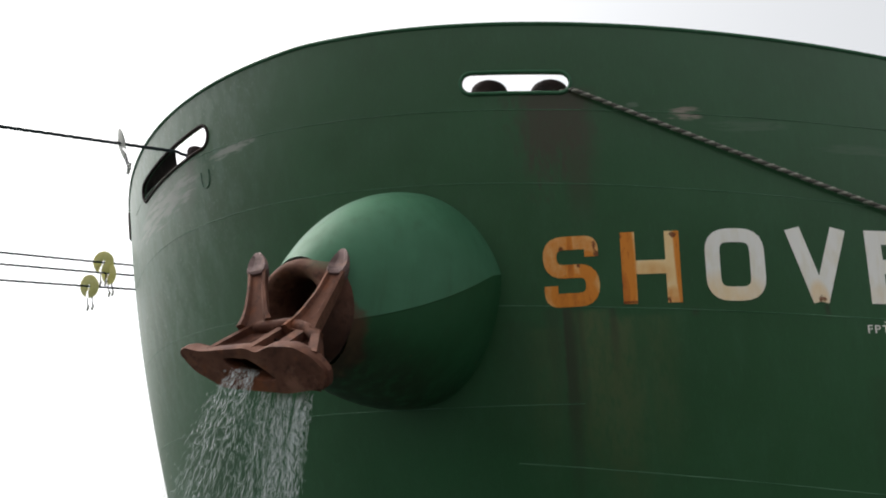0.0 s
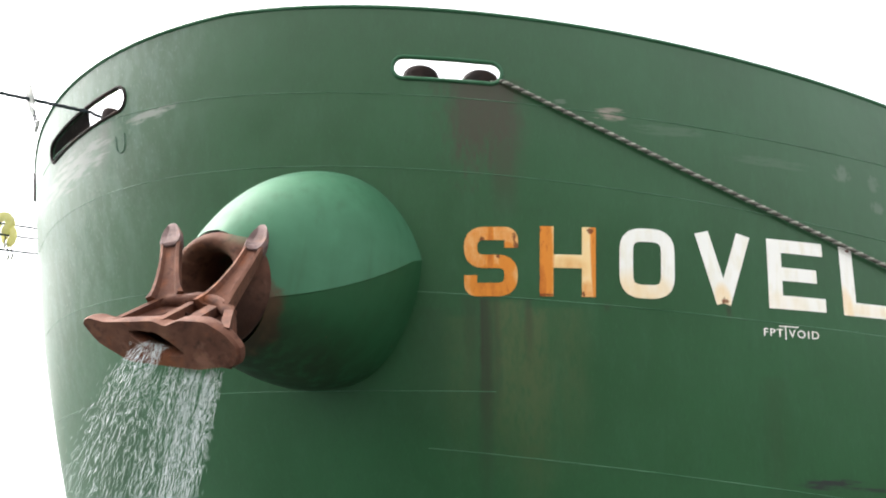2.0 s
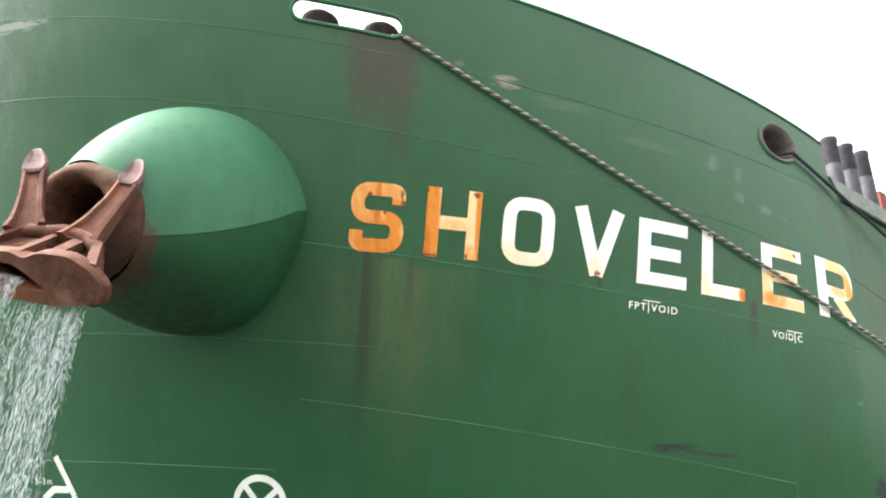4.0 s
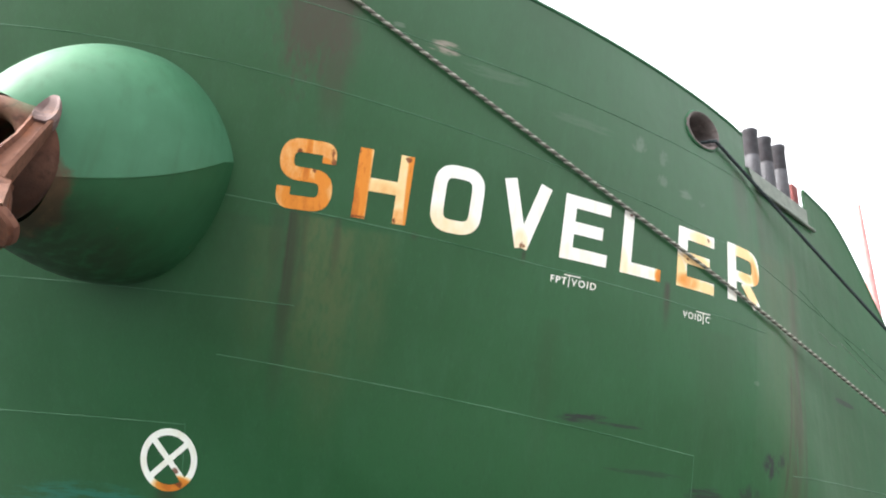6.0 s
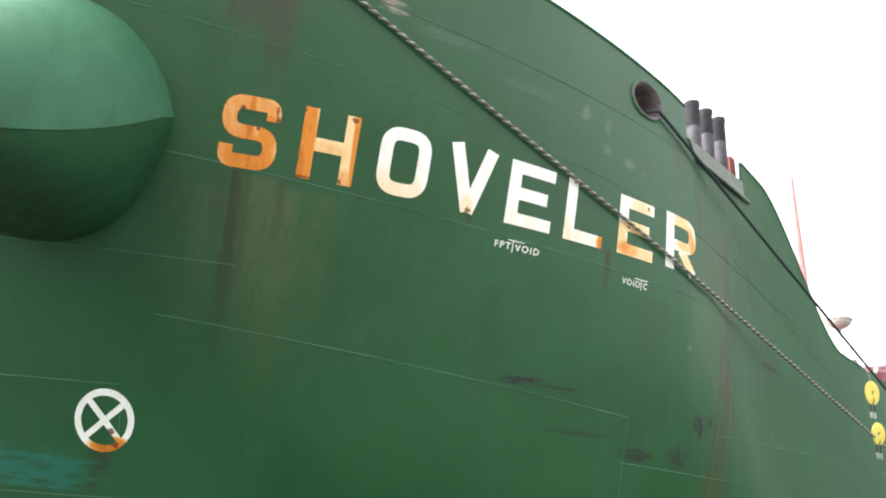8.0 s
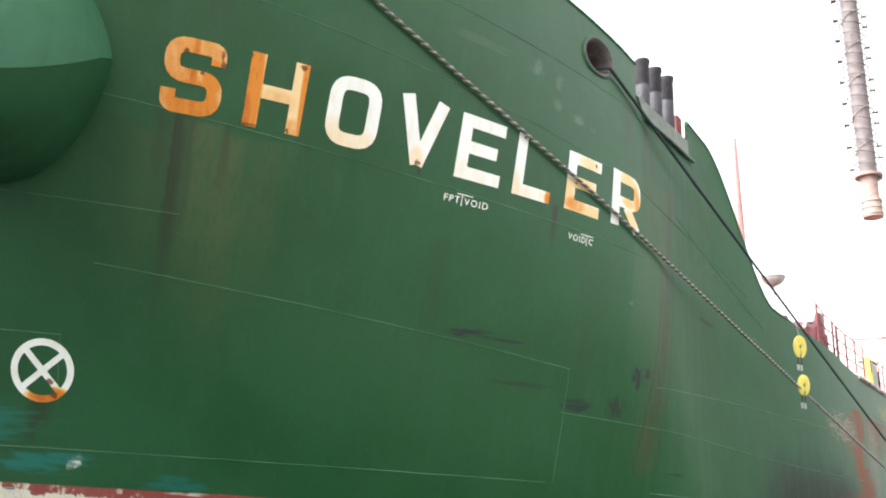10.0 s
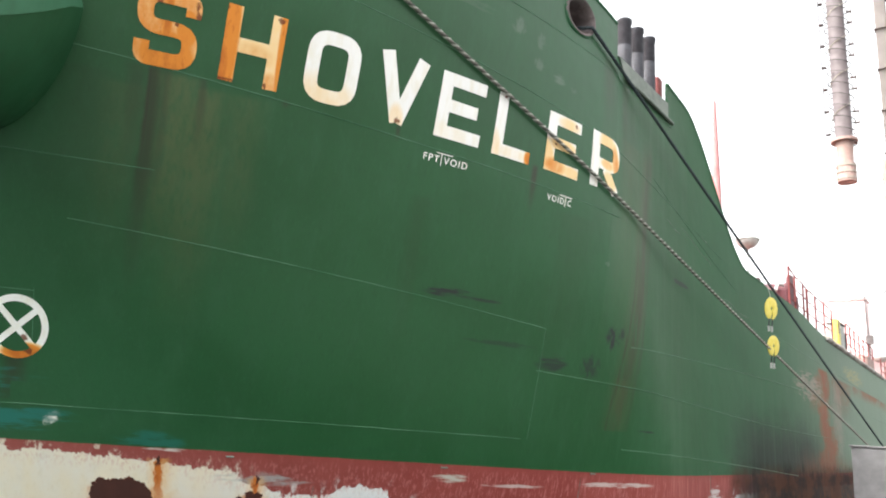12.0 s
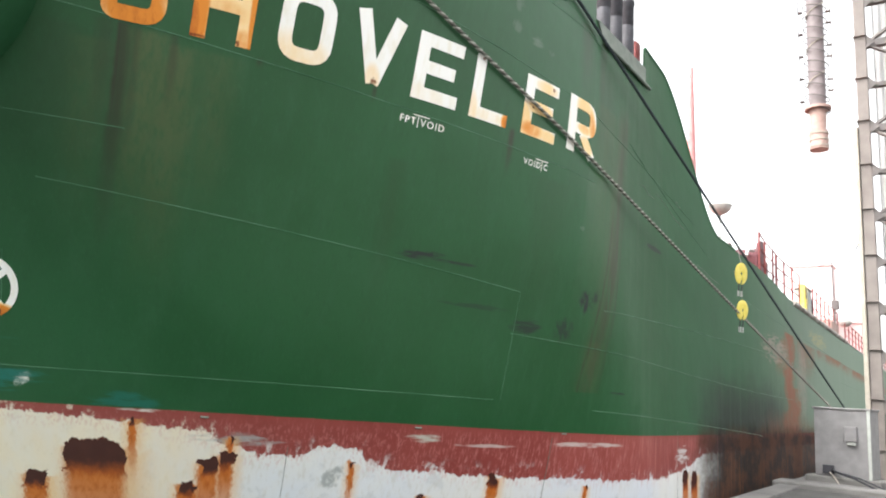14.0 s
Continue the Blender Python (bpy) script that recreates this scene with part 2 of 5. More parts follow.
        # soot and wet grime over the turn of the side, and rust scale along the waterline aft
        sx, sz = n.math("MULTIPLY_ADD", aft_rag, 3.0, x), n.math("MULTIPLY_ADD", aft_rag, 1.2, n.math("MULTIPLY_ADD", streak2, 0.8, z))
        soot = n.mul(n.step(sx, 16.8, 19.6), n.step(sz, 4.0, 2.5), n.step(x, 29.0, 23.0), n.step(streak, 0.18, 0.46))
        paint = n.mix(n.mul(soot, 0.85), paint, (0.018, 0.021, 0.019))
        paint = runs(RUST_RUNS, (0.20, 0.066, 0.028), paint, rag, 0.28, 0.46, aft_rag, 1.8)
        paint = n.mix(n.mul(n.step(sx, 23.0, 26.0), n.step(x, 34.0, 29.0), n.step(sz, 2.9, 2.2), n.step(streak2, 0.35, 0.55), 0.6), paint, (0.15, 0.048, 0.022))
        grime = n.mul(n.step(n.math("MULTIPLY_ADD", aft_rag, 4.0, x), 17.0, 20.2), n.step(n.math("MULTIPLY_ADD", rag, 0.5, n.math("MULTIPLY_ADD", streak2, 0.5, z)), 1.95, 1.4))
        scale = n.mix(n.step(aft_rag, 0.42, 0.6), (0.016, 0.012, 0.011), (0.062, 0.025, 0.013))
        scale = n.mix(n.mul(n.step(streak2, 0.52, 0.66), n.step(z, 0.9, 0.3), 0.55), scale, (0.16, 0.06, 0.016))
        paint = n.mix(n.mul(grime, 0.94), paint, scale)
    # smears, tar marks and rubbed patches
    for cx, cz, w, h, k, tone in SMEARS:
        if topsides != (cz > 1.6 and cx < 15):
            continue
        dx, dz = n.math("MULTIPLY_ADD", x, 1 / w, -cx / w), n.math("MULTIPLY_ADD", z, 1 / h, -cz / h)
        d = n.math("ADD", n.mul(dx, dx), n.mul(dz, dz))
        torn = n.step(n.math("MULTIPLY_ADD", d, 0.16, n.math("SUBTRACT", 0.60, scrape if w > h * 1.6 else shred)), 0.26, 0.08)
        paint = n.mix(n.mul(torn, n.step(d, 1.5, 0.4), min(k, 1.0) * (0.36 if tone is PRIMER else 1.0)), paint, tone)
    if not topsides:
        # blisters of scale with orange tears below them
        ragx = n.noise(5.5, 4, (1, 1, 1), 0.5, (1, 3, 8))
        wob = n.math("MULTIPLY_ADD", ragx, 0.26, n.math("MULTIPLY_ADD", shred, 0.08, -0.17))
        wobz = n.math("MULTIPLY_ADD", shred, 0.20, n.math("MULTIPLY_ADD", rag, 0.2, -0.2))
        xl = n.math("MULTIPLY_ADD", n.mul(n.math("SUBTRACT", z, 0.5), n.step(x, 14.0, 4.5)), 0.40, x)
        xw, zw = n.math("ADD", xl, wob), n.math("ADD", z, wobz)
        glow = tears = dark = None
        for cx, w, cz, h in BLISTERS:
            away = n.math("SUBTRACT", n.math("MULTIPLY_ADD", hair, 0.10, xl), cx + 0.05)
            ax = n.math("ABSOLUTE", n.math("SUBTRACT", xw, cx))
            head = n.math("MAXIMUM", n.math("MULTIPLY_ADD", zw, 1 / h, -cz / h), 0.0)
            dome = n.math("ADD", n.mul(head, head), n.math("POWER", n.math("MULTIPLY", ax, 1 / w), 4.0))
            below = n.mul(n.step(zw, cz + h * 0.7, cz), n.step(z, cz - 4 * w - 0.8, cz - 0.15))
            halo = n.mul(n.step(n.math("ABSOLUTE", n.math("SUBTRACT", away, w * 0.35)), w * 1.6 + 0.10, w * 0.6), below)
            tear = n.mul(n.step(n.math("ABSOLUTE", away), w * 1.15 + 0.025, w * 0.72), below)
            spot = n.mul(n.step(dome, 1.15, 0.95), n.step(zw, cz - h * 2.4, cz - h * 0.1))
            glow = halo if glow is None else n.math("MAXIMUM", glow, halo)
            tears = tear if tears is None else n.math("MAXIMUM", tears, tear)
            dark = spot if dark is None else n.math("MAXIMUM", dark, spot)
        paint = n.mix(n.mul(glow, 0.6), paint, (0.66, 0.36, 0.10))
        paint = n.mix(n.mul(tears, n.math("MULTIPLY_ADD", streak2, 0.3, 0.80)), paint, (0.46, 0.115, 0.007))
        paint = n.mix(n.mul(tears, n.step(streak2, 0.45, 0.7), 0.45), paint, (0.25, 0.052, 0.005))
        paint = n.mix(n.step(dark, 0.02, 0.5), paint, (0.24, 0.052, 0.008))
        paint = n.mix(n.mul(n.step(dark, 0.35, 0.95), n.math("MULTIPLY_ADD", rag, 0.3, 0.84)), paint, (0.046, 0.011, 0.007))
        rough_spots = n.math("MAXIMUM", dark, grime)
    paint = n.mix(n.mul(n.step(fine, 0.62, 0.75), 0.10), paint, (0.02, 0.03, 0.02))
    dent = n.noise(0.9, 3)
    n.bump(n.math("ADD", n.mul(dent, 4.0), n.math("MULTIPLY_ADD", fine, 0.05, n.mul(shred, 0.08))), 0.35, 0.012)
    rough = n.math("MULTIPLY_ADD", n.step(x, 10.5, 16.0), 0.25, n.math("MULTIPLY_ADD", streak, 0.22, 0.30))
    return n.done(paint, rough if topsides else n.math("MULTIPLY_ADD", rough_spots, 0.35, rough))


def green_paint(name, a, b, mouth=None):
    """Green paint; mouth gives a point and an axis towards which it rusts through."""
    n = Nodes(name, 0.5)
    cloud, streak, fine = n.noise(1.3, 5), n.noise(1.0, 5, (7, 7, 0.5)), n.noise(30, 3)
    c = n.mix(n.step(cloud, 0.3, 0.7), a, b)
    c = n.mix(n.mul(n.step(streak, 0.52, 0.75), 0.22), c, (0.03, 0.06, 0.03))
    c = n.mix(n.mul(n.step(n.noise(1.8, 6, (1, 1, 0.6), 0.6, (4, 4, 2)), 0.52, 0.7), 0.3), c, tuple(v * 1.25 for v in b))
    spots = n.step(n.noise(4.2, 4, (1, 1, 1), 0.6, (1, 7, 3)), 0.70, 0.76)
    c = n.mix(n.mul(spots, 0.6), c, (0.17, 0.06, 0.03))
    if mouth:
        at, axis = mouth
        near = n.math("ADD", n.math("ADD", n.mul(n.axis(0), axis[0]), n.mul(n.axis(1), axis[1])), n.math("MULTIPLY_ADD", n.axis(2), axis[2], -sum(p * q for p, q in zip(at, axis))))
        frayed = n.math("MULTIPLY_ADD", n.noise(2.2, 6, (1, 1, 1), 0.65, (6, 1, 2)), 0.7, near)
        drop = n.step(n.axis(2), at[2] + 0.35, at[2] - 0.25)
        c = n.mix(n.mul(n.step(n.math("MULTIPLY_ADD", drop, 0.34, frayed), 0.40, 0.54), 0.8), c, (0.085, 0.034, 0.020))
        # the underside darkens: stain and shade painted together
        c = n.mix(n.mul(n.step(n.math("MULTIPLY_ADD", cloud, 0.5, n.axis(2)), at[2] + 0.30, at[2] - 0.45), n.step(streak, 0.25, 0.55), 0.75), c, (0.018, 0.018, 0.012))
    n.bump(n.math("ADD", n.mul(n.noise(1.4, 2), 2.0), n.mul(fine, 0.1)), 0.25, 0.01)
    return n.done(c, n.math("MULTIPLY_ADD", streak, 0.25, 0.48))


def letter_paint(name, shift, z0, washes=(), chips=()):
    """White paint with rust washed into it: x, z, half width, half height, strength; chips are bare rust. z0: the foot of the mark."""
    n = Nodes(name, 0.55)
    run, rag, fine = n.noise(1.0, 5, (9, 9, 0.8), 0.6, shift), n.noise(5.0, 6, (1, 1, 1), 0.65, shift), n.noise(40, 3)
    x, z = n.axis(0), n.axis(2)
    xr = n.math("MULTIPLY_ADD", n.math("SUBTRACT", z, z0), 0.2, x)
    c = n.mix(n.step(run, 0.4, 0.7), (0.80, 0.79, 0.76), (0.74, 0.71, 0.62))
    fleck = n.noise(16.0, 5, (1, 1, 0.6), 0.65, shift)
    amount = 0.0
    for cx, cz, rx, rz, k in washes:
        dx, dz = n.math("MULTIPLY_ADD", xr, 1 / rx, -cx / rx), n.math("MULTIPLY_ADD", z, 1 / rz, -cz / rz)
        d = n.math("MULTIPLY_ADD", run, 0.5, n.math("ADD", n.mul(dx, dx), n.mul(dz, dz)))
        amount = n.math("MAXIMUM", amount, n.mul(n.step(d, 1.55, 0.35), k))
    amount = n.math("MULTIPLY", amount, n.math("MULTIPLY_ADD", run, 0.7, n.math("MULTIPLY_ADD", rag, 0.4, 0.30)))
    c = n.mix(n.step(amount, 0.04, 0.40), c, (0.78, 0.56, 0.28))
    c = n.mix(n.step(amount, 0.36, 0.80), c, (0.63, 0.22, 0.03))
    c = n.mix(n.mul(n.step(amount, 0.85, 1.2), 0.8), c, (0.42, 0.11, 0.015))
    c = n.mix(n.mul(n.step(amount, 0.5, 0.8), n.step(n.noise(1.0, 3, (30, 30, 1.2), 0.5, shift), 0.60, 0.72), 0.5), c, (0.40, 0.10, 0.015))
    for cx, cz, rx, rz in chips:
        dx, dz = n.math("MULTIPLY_ADD", xr, 1 / rx, -cx / rx), n.math("MULTIPLY_ADD", z, 1 / rz, -cz / rz)
        d = n.math("MULTIPLY_ADD", fleck, 5.0, n.math("ADD", n.mul(dx, dx), n.mul(dz, dz)))
        c = n.mix(n.mul(n.step(d, 3.3, 2.7), 0.9), c, (0.15, 0.038, 0.014))
    n.bump(n.math("ADD", rag, n.mul(fine, 0.3)), 0.3, 0.006)
    return n.done(c, n.math("MULTIPLY_ADD", rag, 0.3, 0.4))


def rusty(name, a, b, dark, coat=None):
    """Rusted iron; coat is a colour of old paint that is left above a height."""
    n = Nodes(name, 0.85)
    big, mid, fine = n.noise(2.2, 6), n.noise(11, 5), n.noise(60, 3)
    c = n.mix(n.step(big, 0.3, 0.68), a, b)
    c = n.mix(n.mul(n.step(mid, 0.5, 0.72), 0.6), c, dark)
    c = n.mix(n.mul(n.step(n.noise(4.5, 6, (1, 1, 1), 0.6, (3, 6, 1)), 0.55, 0.7), 0.45), c, tuple(v * 1.5 + 0.02 for v in b))
    c = n.mix(n.mul(n.step(n.noise(3.3, 6, (1, 1, 1), 0.6, (8, 2, 5)), 0.54, 0.7), 0.5), c, (b[0] * 1.5, b[1] * 1.0, b[2] * 0.5))
    if coat:
        # shade under the fluke painted in: the iron darkens below a height
        mouth_shade = n.step(n.math("MULTIPLY_ADD", big, 0.5, n.axis(2)), coat[1] + 0.22, coat[1] - 0.28)
        c = n.mix(n.mul(mouth_shade, 0.8), c, (0.020, 0.009, 0.007))
        left = n.math("MULTIPLY_ADD", big, 0.9, n.axis(2))
        c = n.mix(n.mul(n.step(left, coat[1] + 0.45, coat[1] + 0.75), n.step(n.axis(0), 0.65, 0.95), n.math("MULTIPLY_ADD", mid, 0.8, 0.35)), c, coat[0])
    n.bump(n.math("ADD", mid, n.mul(fine, 0.5)), 0.5, 0.015)
    return n.done(c)


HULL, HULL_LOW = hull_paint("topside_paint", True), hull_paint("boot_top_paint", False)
HAWSE_AT, HAWSE_AXIS = (0.82, 7.36, 4.70), (-0.6778, -0.5616, -0.4745)
# one green in two tones: skylight above and shade below put into colour
BOLSTER_LIT = green_paint("bolster_lit_paint", (0.034, 0.118, 0.060), (0.044, 0.140, 0.076), (HAWSE_AT, HAWSE_AXIS))
BOLSTER_SHADED = green_paint("bolster_shaded_paint", (0.014, 0.070, 0.026), (0.019, 0.084, 0.034), (HAWSE_AT, HAWSE_AXIS))
TRIM = green_paint("trim_green_paint", (0.02, 0.09, 0.04), (0.04, 0.12, 0.065))
WELD = plain("weld_bead_paint", (0.026, 0.095, 0.045), (0.095, 0.19, 0.12), 2.2, 0.45)
SCUFF = plain("rubbed_primer", (0.05, 0.12, 0.08), (0.17, 0.23, 0.195), 12, 0.7)
RUST = rusty("cast_anchor_rust", (0.070, 0.027, 0.017), (0.145, 0.066, 0.043), (0.024, 0.010, 0.008))
RUST_DARK = rusty("hawse_pipe_rust", (0.060, 0.022, 0.013), (0.12, 0.055, 0.034), (0.020, 0.009, 0.007), ((0.05, 0.10, 0.055), 4.95))
PALM = rusty("pitted_palm_rust", (0.075, 0.045, 0.042), (0.16, 0.11, 0.105), (0.03, 0.016, 0.014))
SCALE = rusty("roller_rust", (0.016, 0.012, 0.012), (0.034, 0.022, 0.02), (0.008, 0.006, 0.006))
ROPE = plain("grey_mooring_rope", (0.06, 0.06, 0.052), (0.13, 0.127, 0.11), 30, 0.9, 0, 0.6)
ROPE_PALE = plain("bleached_rope_strand", (0.26, 0.25, 0.215), (0.56, 0.55, 0.49), 18, 0.9, 0, 0.6)
ROPE_MID = plain("worn_rope_strand", (0.09, 0.085, 0.07), (0.24, 0.23, 0.20), 14, 0.9, 0, 0.6)
ROPE_DARK = plain("dark_blue_mooring_rope", (0.025, 0.035, 0.04), (0.06, 0.075, 0.08), 30, 0.9, 0, 0.6)
YELLOW = plain("faded_yellow_paint", (0.62, 0.50, 0.07), (0.70, 0.60, 0.16), 8, 0.5)
PALE_YELLOW = plain("pale_yellow_plastic", (0.66, 0.60, 0.20), (0.72, 0.68, 0.32), 8, 0.5)
GREY_PLASTIC = plain("grey_plastic", (0.32, 0.32, 0.31), (0.42, 0.42, 0.39), 8, 0.5)
CHOCK = rusty("worn_chock_iron", (0.10, 0.085, 0.085), (0.17, 0.14, 0.135), (0.06, 0.04, 0.035))
BLACK = plain("black_rubber", (0.026, 0.026, 0.030), (0.050, 0.050, 0.058), 9, 0.62)
RED = plain("faded_red_paint", (0.13, 0.028, 0.028), (0.20, 0.055, 0.05), 5, 0.6)
# far deck houses: the glare over them is put into a paler pink
PINK = plain("glare_pink_paint", (0.68, 0.52, 0.51), (0.74, 0.59, 0.58), 2, 0.6)
PINK_RED = plain("faded_mast_paint", (0.38, 0.16, 0.16), (0.48, 0.24, 0.23), 3, 0.6)
WINCH = plain("dark_red_winch_paint", (0.07, 0.022, 0.028), (0.12, 0.04, 0.045), 4, 0.55)
WORN = plain("rubbed_green_steel", (0.10, 0.13, 0.105), (0.19, 0.21, 0.18), 5, 0.5)
GUNWALE = plain("rubbed_gunwale_paint", (0.10, 0.07, 0.06), (0.50, 0.46, 0.42), 1.6, 0.5)
BUFF = plain("weathered_grey_paint", (0.27, 0.29, 0.27), (0.38, 0.39, 0.36), 7, 0.6)
STEEL = plain("painted_box_steel", (0.15, 0.145, 0.145), (0.21, 0.205, 0.205), 4, 0.5)
BEAM = plain("grey_painted_beam", (0.075, 0.068, 0.066), (0.12, 0.108, 0.104), 3, 0.6)
LEG = plain("weathered_leg_paint", (0.115, 0.10, 0.092), (0.17, 0.15, 0.138), 2.0, 0.6)
CREAM = plain("cream_painted_beam", (0.25, 0.225, 0.19), (0.33, 0.30, 0.255), 3, 0.55)
SHEET = plain("grey_corrugated_sheet", (0.40, 0.40, 0.40), (0.50, 0.50, 0.50), 2, 0.5, 0, 0.1, (1, 1, 0.2))
CONCRETE = plain("quay_concrete", (0.115, 0.11, 0.105), (0.18, 0.174, 0.165), 1.3, 0.85, 0, 0.4)
APRON = plain("worn_asphalt", (0.055, 0.054, 0.051), (0.095, 0.092, 0.087), 1.3, 0.9, 0, 0.4)
DECKRED = plain("deck_red_paint", (0.20, 0.06, 0.05), (0.26, 0.09, 0.075), 2, 0.7)
PIPE = plain("chute_pipe_paint", (0.14, 0.118, 0.12), (0.20, 0.17, 0.17), 1.5, 0.6)
RUST_BAND = plain("chute_rust_band", (0.27, 0.18, 0.155), (0.36, 0.26, 0.23), 2, 0.7)
WHITE = letter_paint("white_mark_paint", (4, 4, 4), 5.0)


# ---- mesh helpers ----
def part(name, bm, material, parent=None, label="", smooth=0.0):
    """Links a bmesh as one mesh object, under a thing or a part. smooth: degrees below which edges are smooth."""
    me = bpy.data.meshes.new(name)
    bm.normal_update()
    bm.to_mesh(me)
    bm.free()
    me.materials.append(material)
    if smooth:
        for p in me.polygons:
            p.use_smooth = True
        me.set_sharp_from_angle(angle=radians(smooth))
    ob = new(name, me)
    if parent is not None:
        ob.parent = parent
    if label:
        tagged(ob, label)
    return ob


def thing(name, label, category, group="", kind="", at=(0, 0, 0)):
    ob = new(name)
    ob.location = at
    ob.empty_display_size = 0.2
    return tagged(ob, label, category, group, kind)


def box(bm, centre, size, m=None, bevel=0.0):
    r = bmesh.ops.create_cube(bm, size=1.0)
    vs = r["verts"]
    bmesh.ops.scale(bm, vec=size, verts=vs)
    if bevel:
        es = list({e for v in vs for e in v.link_edges})
        out = bmesh.ops.bevel(bm, geom=es, offset=bevel, segments=1, affect="EDGES")
        vs = list({v for f in out["faces"] for v in f.verts} | {v for v in vs if v.is_valid})
    bmesh.ops.translate(bm, vec=centre, verts=vs)
    if m is not None:
        bmesh.ops.transform(bm, matrix=m, verts=vs)
    return vs


def fillet(pts, r, closed=False, n=5):
    """A bent line with its corners rounded."""
    pts = [Vector(p) for p in pts]
    out = []
    for k, p in enumerate(pts):
        if not closed and k in (0, len(pts) - 1):
            out.append(p)
            continue
        a, b = pts[k - 1] - p, pts[(k + 1) % len(pts)] - p
        q = min(r, a.length * 0.48, b.length * 0.48)
        a, b = p + a.normalized() * q, p + b.normalized() * q
        out += [a.lerp(p, t).lerp(p.lerp(b, t), t) for t in (j / n for j in range(n + 1))]
    return out


def tube(bm, pts, radius, sides=8, cap=True):
    """A round bar along points; radius may be one number or one for each point."""
    pts = [Vector(p) for p in pts]
    rs = radius if isinstance(radius, (list, tuple)) else [radius] * len(pts)
    rings, ref = [], None
    for k, p in enumerate(pts):
        d = (pts[min(k + 1, len(pts) - 1)] - pts[max(k - 1, 0)]).normalized()
        if ref is None:
            ref = d.orthogonal().normalized()
        ref = (ref - d * ref.dot(d)).normalized()
        side = d.cross(ref)
        rings.append([bm.verts.new(p + rs[k] * (math.cos(a) * ref + math.sin(a) * side)) for a in (2 * math.pi * j / sides for j in range(sides))])
    for a, b in zip(rings, rings[1:]):
        for j in range(sides):
            bm.faces.new((a[j], a[(j + 1) % sides], b[(j + 1) % sides], b[j]))
    if cap:
        bm.faces.new(rings[0][::-1])
        bm.faces.new(rings[-1])
    return rings


def prism(bm, loop, offset):
    """A solid between a loop of points and the same loop moved by offset."""
    a = [bm.verts.new(Vector(p)) for p in loop]
    b = [bm.verts.new(Vector(p) + Vector(offset)) for p in loop]
    n = len(a)
    bm.faces.new(a[::-1])
    bm.faces.new(b)
    for k in range(n):
        bm.faces.new((a[k], a[(k + 1) % n], b[(k + 1) % n], b[k]))
    return a + b


def fresh(build, *args, **more):
    bm = bmesh.new()
    build(bm, *args, **more)
    return bm


# ---- the lines of the hull ----
SIDE, HALF = 4.6, 10.0          # the flat side's distance, and half the beam
MID = SIDE + HALF


def blend(a, b, c, s):
    k = ((c - a) / 1.65 - (b - a)) / 0.65
    return a + (b - a - k) * s + k * s * s


def lines(z):
    """Where the curved bow ends and begins, and the two powers of its waterline, at a height."""
    s = (np.clip(z, -1.5, 9.5) - 1.1) / 4.8
    return blend(13.0, 10.7, 10.3, s), blend(1.03, -1.15, -2.2, s), blend(1.55, 1.45, 1.76, s), blend(1.35, 2.0, 2.4, s)


def hull_y(x, z):
    end, stem, n, m = lines(z)
    u = np.clip((end - x) / (end - stem), 0, 1)
    return MID - HALF * np.clip(1 - u ** n, 0, 1) ** (1 / m)


def rim_z(x):
    """The top of the bulwark: sheer, a notch for the rollers, the sweep down to the main deck, the sheer aft."""
    if x < 10.4:
        return min(8.44 + 0.074 * (10.4 - x), 9.19)
    if x < 12.7:
        return 7.86 + 0.03 * (x - 10.4)
    if x < 13.6:
        return 8.36 - 0.08 * (x - 12.7)
    if x < 18.0:
        s = (x - 13.6) / 4.4
        return 8.29 + (5.74 - 8.29) * (s * s * (3 - 2 * s)) ** 0.9
    s = min(max((x - 23.0) / 4.5, 0.0), 1.0)
    return 5.74 + 0.04 * min((x - 18.0) / 4.0, 1.0) - 0.27 * s * s * (3 - 2 * s)


def skin(x, z, out=0.0):
    """A point of the port side, moved outwards."""
    e = 0.01
    y = float(hull_y(x, z))
    n = Vector(((float(hull_y(x + e, z)) - float(hull_y(x - e, z))) / (2 * e), -1.0, (float(hull_y(x, z + e)) - float(hull_y(x, z - e))) / (2 * e))).normalized()
    return Vector((x, y, z)) + n * out


class Patch:
    """Flat coordinates laid on the side: u along the waterline, v up the plating, from the point (x, z)."""

    def __init__(self, x, z):
        self.z = z
        xs = np.linspace(max(x - 2.2, float(lines(z)[1]) + 0.02), x + 2.5, 900)
        ys = hull_y(xs, z)
        s = np.concatenate([[0], np.cumsum(np.hypot(np.diff(xs), np.diff(ys)))])
        self.xs, self.s = xs, s - np.interp(x, xs, s)

    def at(self, u, v, out=0.0):
        x = float(np.interp(u, self.s, self.xs))
        y, e = float(hull_y(x, self.z)), 0.01
        slope = (float(hull_y(x + e, self.z)) - float(hull_y(x - e, self.z))) / (2 * e)
        h = Vector((slope, -1.0)).normalized()
        z, d = self.z + v, 0.0
        for _ in range(6):
            f = y + h.y * d - float(hull_y(x + h.x * d, z))
            d -= f / (h.y - slope * h.x)
        return skin(x + h.x * d, z, out)


